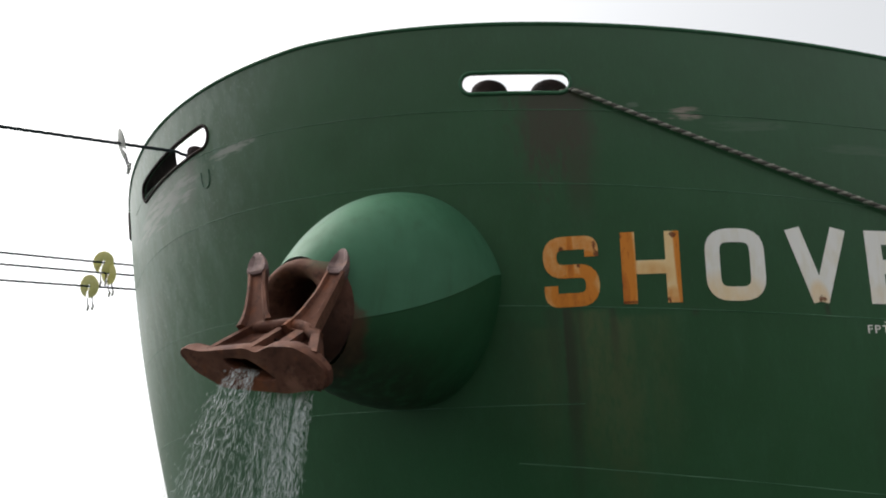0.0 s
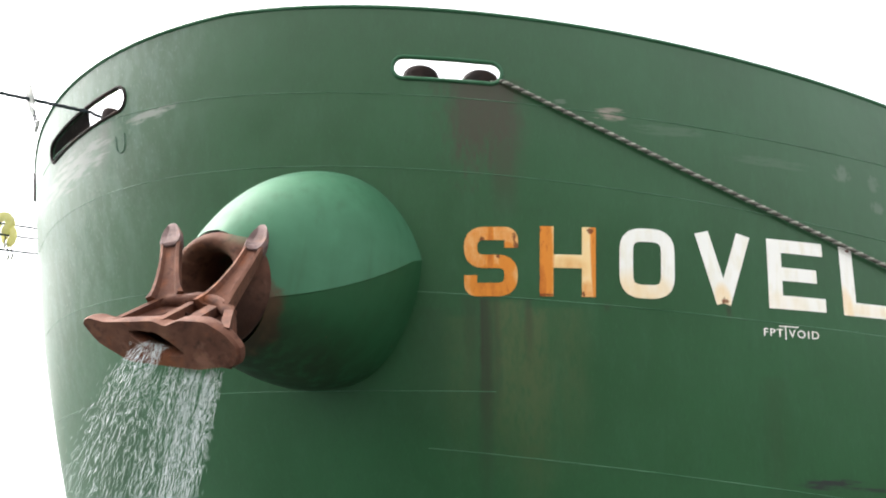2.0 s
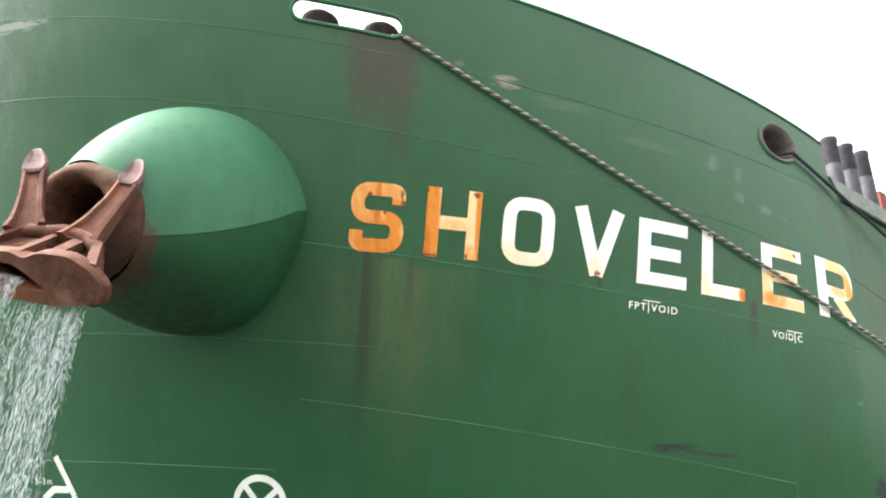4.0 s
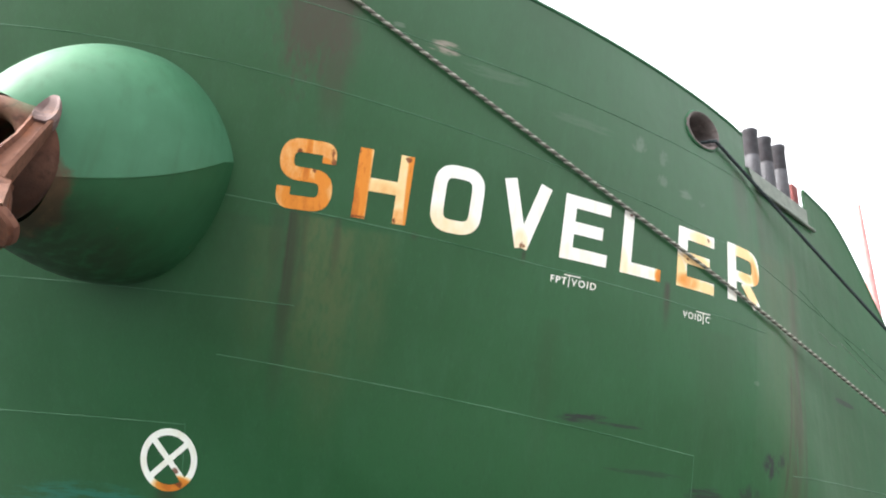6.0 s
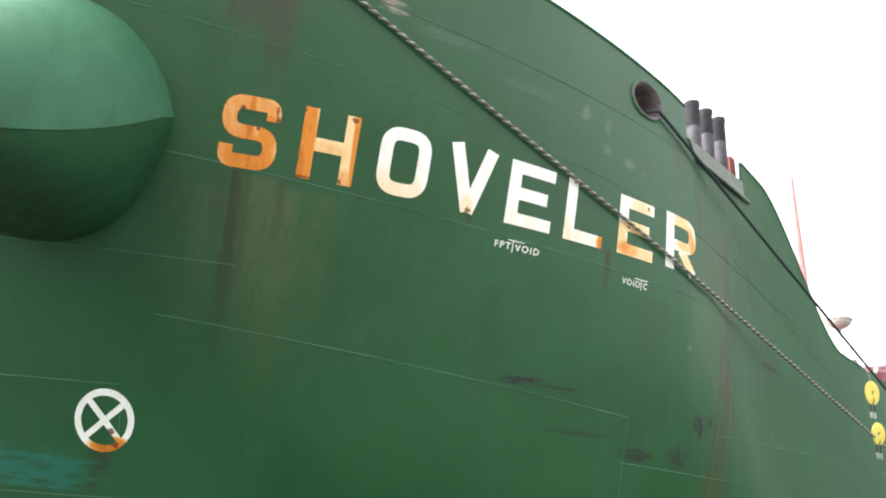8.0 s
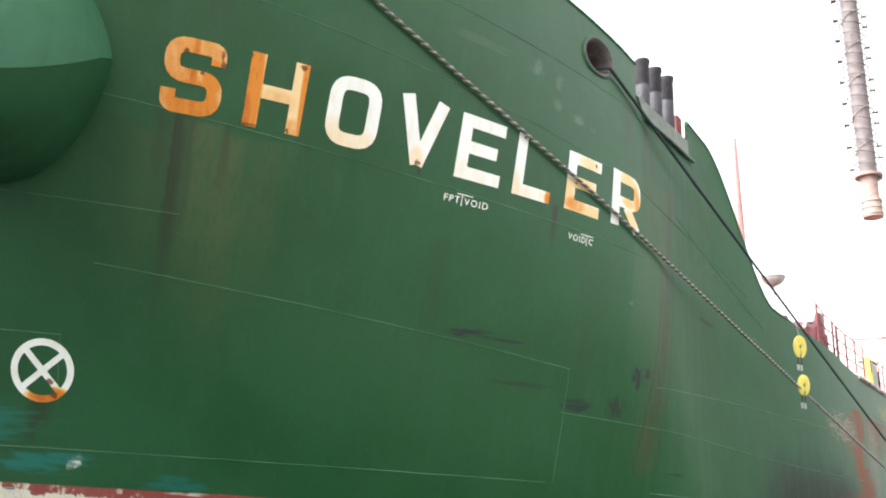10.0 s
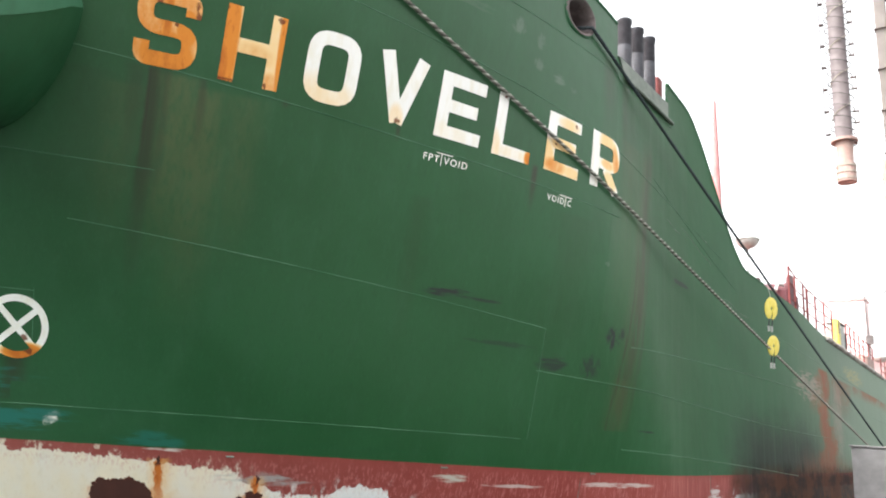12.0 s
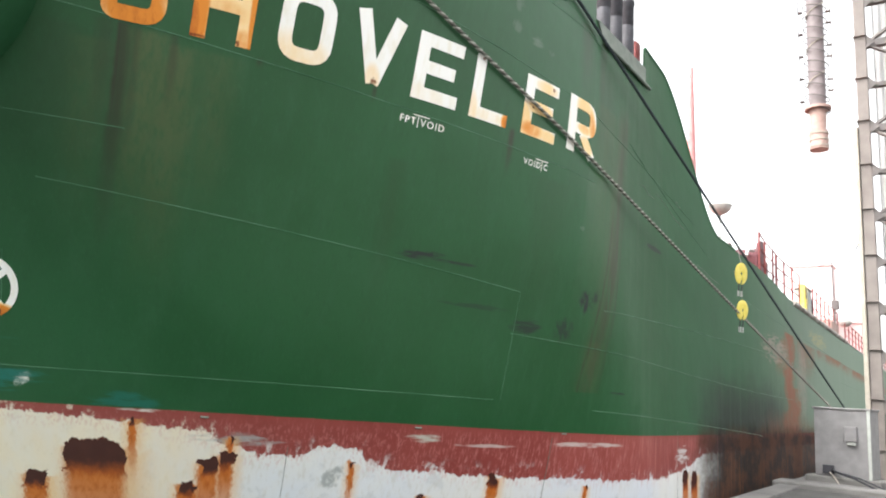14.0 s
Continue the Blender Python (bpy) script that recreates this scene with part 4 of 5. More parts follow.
def fluke(bm, root, tip, bend):
    """A fluke's arm: a channel with raised edges, broad at the root."""
    root, d, n, s, long = fluke_frame(root, tip)
    secs = []
    for t, w, h in ((0.0, 0.17, 0.13), (0.08, 0.135, 0.115), (0.2, 0.11, 0.105), (0.4, 0.092, 0.095), (0.58, 0.09, 0.09), (0.64, 0.10, 0.085), (0.67, 0.085, 0.06)):
        c = root + d * (long * t) + n * (0.05 * math.sin(t * math.pi) - 0.05 * t * (1 - t)) + s * (bend * 4 * t * (1 - t))
        secs.append([c + s * w + n * h * 0.75, c + s * w * 0.72 + n * h * 0.85, c + s * w * 0.5 + n * h * 0.45, c - s * w * 0.5 + n * h * 0.45, c - s * w * 0.72 + n * h * 0.85,
                     c - s * w + n * h * 0.75, c - s * w * 0.8 - n * h, c + s * w * 0.8 - n * h])
    loft(bm, secs)


def palm(bm, root, tip, bend):
    """The pointed palm at the end of a fluke, with a dished, pitted face."""
    root, d, n, s, long = fluke_frame(root, tip)
    secs = []
    for t, w, h in ((0.60, 0.06, 0.07), (0.63, 0.098, 0.085), (0.70, 0.116, 0.082), (0.77, 0.108, 0.075), (0.85, 0.086, 0.065), (0.92, 0.060, 0.05), (0.97, 0.036, 0.035), (1.0, 0.010, 0.012)):
        c = root + d * (long * t) + n * (0.05 * math.sin(t * math.pi)) + s * (bend * 4 * t * (1 - t))
        k = 0.03 if 0.65 < t < 0.9 else 0.0
        secs.append([c + s * w + n * h * 0.3, c + s * w * 0.8 + n * h * 0.85, c + s * w * 0.4 + n * (h * 0.8 - k), c - s * w * 0.4 + n * (h * 0.8 - k), c - s * w * 0.8 + n * h * 0.85,
                     c - s * w + n * h * 0.3, c - s * w * 0.8 - n * h, c + s * w * 0.8 - n * h])
    loft(bm, secs)


for root, tip, bend in ((apt(-0.26, 0.10, -0.44), (0.22, 7.28, 5.27), 0.02), (apt(0.24, 0.10, -0.42), (1.08, 6.94, 5.35), 0.09)):
    arm = part("fluke", fresh(fluke, root, tip, bend), RUST, anchor, smooth=25)
    part("palm", fresh(palm, root, tip, bend), PALM, arm, "greyish pitted palm of the fluke", smooth=30)
part("shank", fresh(tube, [apt(0, 0.0, -0.25), MOUTH - B_UP * 0.2 - AX * 0.1, MOUTH - B_UP * 0.18 - AX * 0.8], [0.12, 0.11, 0.10], 14), RUST_DARK, anchor, smooth=50)

# ---- the ship's name and marks ----
LW, LH, LT = 0.67, 0.86, 0.165      # letter width, height and stroke
h2 = LT / 2


GLYPHS = {
    "S": [fillet([(LW - h2, 0.60), (LW - h2, LH - h2), (h2, LH - h2), (h2, LH / 2), (LW - h2, LH / 2), (LW - h2, h2), (h2, h2), (h2, 0.26)], 0.17)],
    "H": [[(h2, 0), (h2, LH)], [(LW - h2, 0), (LW - h2, LH)], [(LT, LH / 2), (LW - LT, LH / 2)]],
    "V": [[(0.085, LH), (LW / 2, 0.0)], [(LW - 0.085, LH), (LW / 2, 0.0)]],
    "E": [[(h2, 0), (h2, LH)], [(LT, h2), (LW, h2)], [(LT, LH / 2), (LW - 0.09, LH / 2)], [(LT, LH - h2), (LW, LH - h2)]],
    "L": [[(h2, 0), (h2, LH)], [(LT, h2), (LW, h2)]],
    "R": [[(h2, 0), (h2, LH)], fillet([(LT, LH - h2), (LW - h2, LH - h2), (LW - h2, 0.39), (LT, 0.39)], 0.16), [(0.33, 0.33), (LW - 0.08, 0.0)]],
}
RING_O = fillet([(h2, h2), (LW - h2, h2), (LW - h2, LH - h2), (h2, LH - h2)], 0.19, True)
NAME = [("S", 3.755, 5.41, ((4.0, 5.8, 0.62, 1.0, 0.78), (4.05, 5.55, 0.34, 0.34, 1.15), (4.02, 5.9, 0.05, 0.7, 1.25), (4.2, 5.85, 0.14, 0.3, 1.05)), ((4.33, 6.02, 0.07, 0.06), (4.27, 6.12, 0.04, 0.05), (4.1, 5.88, 0.03, 0.03), (3.92, 6.08, 0.04, 0.03))),
        ("H", 4.54, 5.415, ((4.58, 5.8, 0.15, 1.2, 1.05), (4.55, 5.55, 0.10, 0.4, 1.3), (4.85, 5.75, 0.34, 0.2, 0.6), (5.05, 5.8, 0.2, 1.2, 0.42), (5.13, 5.8, 0.06, 1.0, 0.95), (5.05, 5.46, 0.2, 0.2, 0.7)), ((4.54, 6.2, 0.03, 0.04), (4.53, 5.6, 0.02, 0.08), (5.1, 6.2, 0.05, 0.04), (4.6, 5.43, 0.10, 0.02), (5.0, 5.45, 0.03, 0.04))),
        ("O", 5.38, 5.42, ((5.6, 5.42, 0.5, 0.42, 0.30),), ()), ("V", 6.195, 5.41, ((6.5, 5.45, 0.12, 0.25, 0.32),), ((6.52, 5.44, 0.05, 0.05),)), ("E", 7.02, 5.39, ((7.2, 5.45, 0.4, 0.2, 0.16),), ()),
        ("L", 7.89, 5.38, ((8.54, 5.44, 0.12, 0.16, 1.1), (7.95, 5.5, 0.10, 0.3, 0.28), (8.2, 5.46, 0.4, 0.1, 0.2)), ((8.58, 5.46, 0.05, 0.08), (8.1, 6.2, 0.03, 0.02))),
        ("E", 8.80, 5.40, ((9.2, 5.82, 0.34, 0.15, 0.5), (9.0, 5.50, 0.30, 0.16, 0.78), (8.88, 5.62, 0.14, 0.3, 0.5), (9.35, 6.18, 0.28, 0.13, 0.36), (9.35, 5.47, 0.25, 0.12, 0.45)), ((9.5, 6.2, 0.03, 0.04), (9.05, 5.82, 0.03, 0.02))),
        ("R", 9.77, 5.43, ((10.3, 6.15, 0.26, 0.3, 0.5), (10.5, 5.95, 0.13, 0.36, 0.75), (10.3, 5.6, 0.24, 0.2, 0.42), (10.25, 5.85, 0.2, 0.1, 0.62)), ((10.02, 5.6, 0.02, 0.08),))]
WIDE = (1.0, 1.02, 1.0, 1.04, 1.06, 1.0, 1.06, 1.13)
for k, (ch, x, z, washes, chips) in enumerate(NAME):
    patch = Patch(x, z)
    quads = stroke(RING_O, LT, True) if ch == "O" else [q for line in GLYPHS[ch] for q in stroke(line, LT)]
    tall = 1.0 + 0.012 * k
    quads = [tuple(Vector((p.x * WIDE[k], p.y * tall * 0.955)) for p in q) for q in quads]
    part("name_letter", fresh(decal, patch, quads), letter_paint("letter_paint_" + ch.lower() + str(k), (k * 3.1, k, 2), z, washes, chips), ship,
         "orange rust-stained white letter" if len(washes) > 3 else "white painted letter")


def text_mark(words, x, z, height, lines_=(), wide=1.0):
    """Small stencilled words from the built-in font, bent onto the plating."""
    cu = bpy.data.curves.new("stencil", "FONT")
    cu.body, cu.size, cu.resolution_u, cu.offset, cu.space_character = words, 1.0, 3, 0.008, 1.22
    ob = new("stencil_text", cu)
    bpy.context.view_layer.update()
    me = bpy.data.meshes.new_from_object(ob.evaluated_get(bpy.context.evaluated_depsgraph_get()))
    bpy.data.objects.remove(ob)
    bpy.data.curves.remove(cu)
    patch, bm = Patch(x, z), bmesh.new()
    k = height / 0.7
    bm.from_mesh(me)
    bpy.data.meshes.remove(me)
    for v in bm.verts:
        v.co = patch.at(v.co.x * k * wide, v.co.y * k, 0.006)
    for q in lines_:
        decal(bm, patch, [q], 0.006, 2)
    return part("draught_stencil", bm, WHITE, ship, "small white stencilled lettering")


def bar(u0, v0, u1, v1):
    return ((u0, v0), (u1, v0), (u1, v1), (u0, v1))


text_mark("FPT VOID", 6.97, 5.06, 0.09, [bar(0.20, 0.118, 0.44, 0.130), bar(0.272, -0.03, 0.282, 0.118)], 1.06)
text_mark("VOID C", 8.96, 4.98, 0.09, [bar(0.24, 0.118, 0.50, 0.130), bar(0.368, -0.03, 0.378, 0.118)], 0.98)
text_mark("3-3m", 1.6, 2.63, 0.075, (), 1.15)


def ring_mark(bm, patch, r, w, turn):
    n = 36
    pts = [(r * math.cos(2 * math.pi * k / n), r * math.sin(2 * math.pi * k / n)) for k in range(n)]
    quads = stroke(pts, w, True)
    for a in (turn, turn + math.pi / 2):
        c, s = math.cos(a) * (r - w * 0.4), math.sin(a) * (r - w * 0.4)
        quads += stroke([(-c, -s), (c, s)], w * 0.9)
    decal(bm, patch, quads, 0.006, 2)


part("thruster_mark", fresh(ring_mark, Patch(3.81, 2.47), 0.315, 0.075, 0.72), letter_paint("mark_paint", (9, 2, 6), 2.2, ((3.95, 2.19, 0.20, 0.12, 1.3),), ((3.92, 2.31, 0.05, 0.09), (4.0, 2.2, 0.04, 0.06))), ship, "white circled cross with rust at its foot")
# the bulbous-bow mark
part("bulb_mark", fresh(decal, Patch(1.9, 2.52), stroke([(-0.04, 0.44), (0.2, -0.02)], 0.075) + stroke([(-0.3, -0.3), (-0.28, -0.05), (-0.12, 0.05), (0.12, 0.05)], 0.08) + stroke([(0.2, -0.02), (0.22, -0.3)], 0.08), 0.006, 2), WHITE, ship)

# a rubbed half ring under the bow chock
BOW_MARK = Patch(-0.66, 7.78)
part("scuff", fresh(tube, [BOW_MARK.at(u, v, 0.001) for u, v in ((-0.10, 0.22), (-0.10, 0.08), (-0.07, 0.0), (0.0, -0.03), (0.07, 0.0), (0.10, 0.08), (0.10, 0.22))], 0.012, 6), SCUFF, ship, smooth=60)

# long thin scratches across the shoulder
for x0, z0, x1, z1 in ((12.6, 5.62, 13.3, 5.50), (13.4, 5.66, 15.2, 5.32), (14.6, 5.80, 14.9, 5.72), (16.0, 4.75, 17.9, 4.60)):
    part("scratch", fresh(tube, [skin(x0 + (x1 - x0) * k / 8, z0 + (z1 - z0) * k / 8 + 0.02 * math.sin(k), 0.0) for k in range(9)], 0.005, 5), WORN, ship)

# lugs along the waterline
for x in (4.05, 6.15, 8.5, 10.8):
    p = skin(x, 1.12, 0.01)
    t = (skin(x + 0.1, 1.12) - skin(x - 0.1, 1.12)).normalized()
    part("waterline_lug", fresh(tube, [p - t * 0.05, p + t * 0.05], 0.012, 6), WORN, ship)

# ---- the main deck's rails and gear ----
def deck_rail(posts, tops, y=4.85, bars=(0.4, 0.7, 1.0)):
    """Posts at x with the heights of their tops; bars run from post to post."""
    rail = thing("deck_rail", "faded red steel guard rail along the main deck", "railing", "deck rails")
    for x, top in zip(posts, tops):
        part("rail_post", fresh(tube, [(x, y, 4.7), (x, y, top)], 0.03, 6), RED, rail)
    for f in bars:
        part("rail_bar", fresh(tube, [(x, y, 5.6 + (top - 5.6) * f) for x, top in zip(posts, tops)], 0.022, 6), RED, rail)
    return rail


deck_rail((23.6, 24.4, 25.6, 26.1), (7.16, 7.02, 7.0, 6.95))
deck_rail((26.2, 27.5, 29.0, 30.5), (6.95, 6.93, 6.97, 6.95))
deck_rail((33.6, 34.6, 35.7, 36.9, 38.2, 39.7, 41.2), (6.95, 6.93, 6.9, 6.88, 6.88, 6.86, 6.86))
deck_rail([44.0 + 1.6 * k for k in range(18)], [6.8 - 0.004 * k for k in range(18)])

winch = thing("mooring_winch", "dark red mooring winch with a drum flange on the main deck", "winch")
part("drum", fresh(tube, [(25.3, 5.1, 6.75), (25.3, 5.2, 6.75), (25.3, 5.2, 6.75), (25.3, 6.1, 6.75), (25.3, 6.1, 6.75), (25.3, 6.2, 6.75)], [0.5, 0.5, 0.25, 0.25, 0.5, 0.5], 20), WINCH, winch, smooth=40)
part("bedplate", fresh(box, (24.9, 5.65, 5.65), (1.5, 1.3, 1.9), None, 0.04), WINCH, winch)
part("brake_lever", fresh(tube, [(23.9, 5.3, 6.5), (24.2, 5.3, 6.75), (24.9, 5.3, 6.85)], 0.05, 8), GREY_PLASTIC, winch)
house = thing("deck_house", "pink deck house with a flat roof far aft, glare painted in", "deck house")
part("wall", fresh(box, (76, 10.9, 10.1), (2.0, 3.6, 11.0), None, 0.1), PINK, house)
part("roof", fresh(box, (76, 10.9, 15.7), (2.2, 3.8, 0.2), None, 0.05), PINK, house)
annex = thing("deck_house", "low pink deck house beside the hatches, glare painted in", "deck house")
part("wall", fresh(box, (84, 8.0, 7.7), (10, 3.0, 6.0), None, 0.1), PINK, annex)
part("roof", fresh(box, (84, 8.0, 10.8), (10.2, 3.2, 0.2), None, 0.05), PINK, annex)
whip = thing("antenna_mast", "thin dark whip mast standing at the deck house", "mast")
part("pole", fresh(tube, [(74.6, 9.0, 4.7), (74.6, 9.0, 12.0), (74.6, 9.1, 16.6)], [0.09, 0.07, 0.03], 8), BEAM, whip, smooth=60)
part("yard", fresh(tube, [(74.6, 10.2, 15.6), (74.6, 8.9, 15.75)], 0.04, 6), BEAM, whip)
part("instrument_box", fresh(box, (74.5, 8.9, 11.9), (0.4, 0.6, 0.8), None, 0.04), BEAM, whip)
mast = thing("signal_mast", "slim faded red mast behind the forecastle", "mast")
part("pole", fresh(tube, [(27.3, 8.0, 4.7), (27.3, 8.0, 11.0), (27.3, 8.0, 14.9)], [0.24, 0.18, 0.07], 10), PINK_RED, mast, smooth=60)
locker = thing("deck_locker", "grey-green deck locker with a darker lid", "locker")
part("case", fresh(box, (32.9, 5.1, 5.75), (0.8, 0.5, 2.0), None, 0.04), BUFF, locker)
part("lid", fresh(box, (32.9, 5.1, 6.78), (0.86, 0.56, 0.07), None, 0.02), BEAM, locker)
part("side_unit", fresh(box, (33.55, 5.1, 5.6), (0.35, 0.45, 1.9), None, 0.04), BLACK, locker)
post = thing("yellow_post", "yellow painted fairlead post at the deck edge", "post")
part("post", fresh(box, (31.95, 4.95, 5.75), (0.42, 0.24, 2.2), None, 0.04), YELLOW, post)
part("slot", fresh(box, (31.80, 4.82, 6.5), (0.10, 0.03, 0.5), None, 0.01), BEAM, post)
hatch = thing("deck_box", "dull red-grey equipment box on the main deck", "box")
part("case", fresh(box, (39.6, 5.0, 5.5), (2.2, 0.5, 1.5), None, 0.05), RUST_BAND, hatch)
part("foot", fresh(box, (39.6, 5.0, 4.73), (1.8, 0.4, 0.06)), BEAM, hatch)
for x, y, z, r in ((22.0, 5.6, 7.66, 0.33), (44.3, 4.9, 6.8, 0.36)):
    dome = thing("flood_lamp", "pale round deck flood lamp on a bracket", "lamp")
    prof = [(r * 0.25, -0.78), (r * 0.62, -0.60), (r * 0.92, -0.30), (r, 0.0), (r * 0.95, 0.16), (r * 0.75, 0.34), (r * 0.4, 0.46), (0.02, 0.5)]
    part("shade", fresh(tube, [(x, y, z + h * r) for _, h in prof], [q for q, _ in prof], 20), GREY_PLASTIC, dome, smooth=50)
    part("stem", fresh(tube, [(x, y, 4.7), (x, y, z - 0.7 * r)], 0.03, 8), BUFF, dome, smooth=60)
    part("glass_rim", fresh(tube, [(x + r * math.cos(a), y + r * math.sin(a), z) for a in (2 * math.pi * k / 20 for k in range(21))], 0.022, 6, False), BUFF, dome, smooth=60)

# ---- mooring lines ----
def hanging(a, b, sag, n=60):
    a, b = Vector(a), Vector(b)
    return [a.lerp(b, k / n) - Vector((0, 0, sag * 4 * (k / n) * (1 - k / n))) for k in range(n + 1)]


def mooring_line(pts, radius, mat, label, lay=0.3):
    """A laid rope: strands twisted round the line."""
    rope = thing("mooring_line", label, "rope", "mooring lines")
    pts = [Vector(p) for p in pts]
    fine = []
    for a, b in zip(pts, pts[1:]):
        m = max(1, int((b - a).length / (lay / 8)))
        fine += [a.lerp(b, k / m) for k in range(m)]
    fine.append(pts[-1])
    for s in range(3):
        line, dist = [], 0.0
        for k, p in enumerate(fine):
            d = (fine[min(k + 1, len(fine) - 1)] - fine[max(k - 1, 0)]).normalized()
            u = d.cross(Vector((0, 0, 1))).normalized()
            v = u.cross(d)
            if k:
                dist += (p - fine[k - 1]).length
            a = 2 * math.pi * (dist / lay + s / 3)
            line.append(p + (u * math.cos(a) + v * math.sin(a)) * radius * 0.58)
        part("strand", fresh(tube, line, radius * 0.5, 6), (ROPE_PALE, ROPE, ROPE_MID)[s] if mat is ROPE else mat, rope, smooth=80)
    return rope


END1 = Vector((25.42, 3.30, 2.04))
# the grey rope lies round the bow, then runs free to the quay
LINE1 = [skin(x, 8.043 - 0.4815 * (x - 3.66) + 0.0133 * (x - 3.66) ** 2, 0.05) for x in (3.66 + 6.8 * k / 50 for k in range(50))]
LEAVE = skin(10.46, 5.383, 0.06)
LINE1 += hanging(LEAVE, LEAVE + (END1 - LEAVE) * 1.2, 0.03, 40)
START2 = ROUND.at(0.24, -0.08, 0.06)
END2 = Vector((27.99, 3.2, 2.07))
LINE2 = hanging(START2, START2 + (END2 - START2) * 1.14, 0.06)
mooring_line([ROLLER.at(0.35, 0.16, -0.35)] + LINE1, 0.0275, ROPE, "grey twisted mooring rope from the roller chock to the quay", 0.15)
mooring_line([ROUND.at(0.0, -0.1, -0.3)] + LINE2, 0.028, ROPE_DARK, "dark blue mooring rope from the round chock to the quay")
BOW_START = BOW.at(0.36, 0.25, 0.05)
LINE3 = hanging(BOW_START, (-30, 2, 0.4), 0.2)
mooring_line([BOW.at(0.3, 0.14, -0.5)] + LINE3, 0.028, ROPE_DARK, "dark mooring rope leading ahead from the bow chock", 0.4)
far_lines = []
for k, dz in enumerate((0.03, -0.22, -0.56)):
    a = (-1.7, 16.6, 9.05 + dz)
    far_lines.append(hanging(a, (-28, 3, 0.55 + 1.2 * dz), 0.15))
    mooring_line(far_lines[-1], 0.023, ROPE_DARK, "dark mooring rope leading ahead from the far bow", 0.5)


# ---- rat guards ----
def guard(centre, facing, r, mat, label, turn=0.0):
    """A disc with a slot cut to its middle."""
    g = thing("rat_guard", label, "rat guard", "rat guards")
    f = Vector(facing).normalized()
    up = (Vector((0, 0, 1)) - f * f.z).normalized()
    rt = up.cross(f)
    bm = bmesh.new()
    outer = [(-math.pi / 2 + turn + 0.16 + (2 * math.pi - 0.32) * k / 30) for k in range(31)]
    rows = []
    for q, d in ((0.16, 0.01), (0.55, 0.03), (1.0, 0.0), (1.0, -0.012), (0.55, 0.016), (0.16, -0.004)):
        rows.append([bm.verts.new(Vector(centre) + f * d + r * q * (math.cos(a) * rt + math.sin(a) * up)) for a in outer])
    for a, b in zip(rows, rows[1:] + rows[:1]):
        for k in range(30):
            bm.faces.new((a[k], a[k + 1], b[k + 1], b[k]))
    for k in (0, 30):
        bm.faces.new([row[k] for row in rows])
    bmesh.ops.recalc_face_normals(bm, faces=bm.faces[:])
    part("disc", bm, mat, g, smooth=40)
    for s in (-0.25, 0.25):
        p = Vector(centre) + rt * s * r - up * r * 0.95
        part("tie", fresh(tube, [p, p - up * 0.16], 0.012, 6), BLACK, g)
        part("weight", fresh(box, p - up * 0.22, (0.04, 0.04, 0.12)), GREY_PLASTIC, g)
    return g


guard((17.33, 3.95, 4.74), (-0.3, -0.95, -0.1), 0.25, YELLOW, "yellow plastic rat guard disc hung under the dark rope", 0.05)
hang = min(LINE2, key=lambda p: abs(p.x - 17.33))
cord = thing("guard_cord", "thin grey cord holding a rat guard under the rope", "cord")
part("cord", fresh(tube, [hang, Vector((17.33, 3.95, 4.98))], 0.008, 6), GREY_PLASTIC, cord)
guard((17.39, 3.95, 3.91), (-0.3, -0.95, -0.1), 0.23, YELLOW, "yellow plastic rat guard disc on the grey rope", 0.05)
guard(LINE3[2].lerp(LINE3[1], 0.40), (-0.96, -0.10, -0.5), 0.24, GREY_PLASTIC, "grey plastic rat guard disc on the bow rope", 0.5)
guard(far_lines[0][2].lerp(far_lines[0][3], 0.35), (-0.45, -0.85, -0.45), 0.25, PALE_YELLOW, "pale yellow rat guard disc on a far bow rope", -0.35)
guard(far_lines[1][2], (-0.75, -0.6, -0.45), 0.25, PALE_YELLOW, "pale yellow rat guard disc on a far bow rope", -0.5)
guard(far_lines[2][2].lerp(far_lines[2][3], 0.62), (-0.6, -0.75, -0.45), 0.25, PALE_YELLOW, "pale yellow rat guard disc on a far bow rope", -0.3)

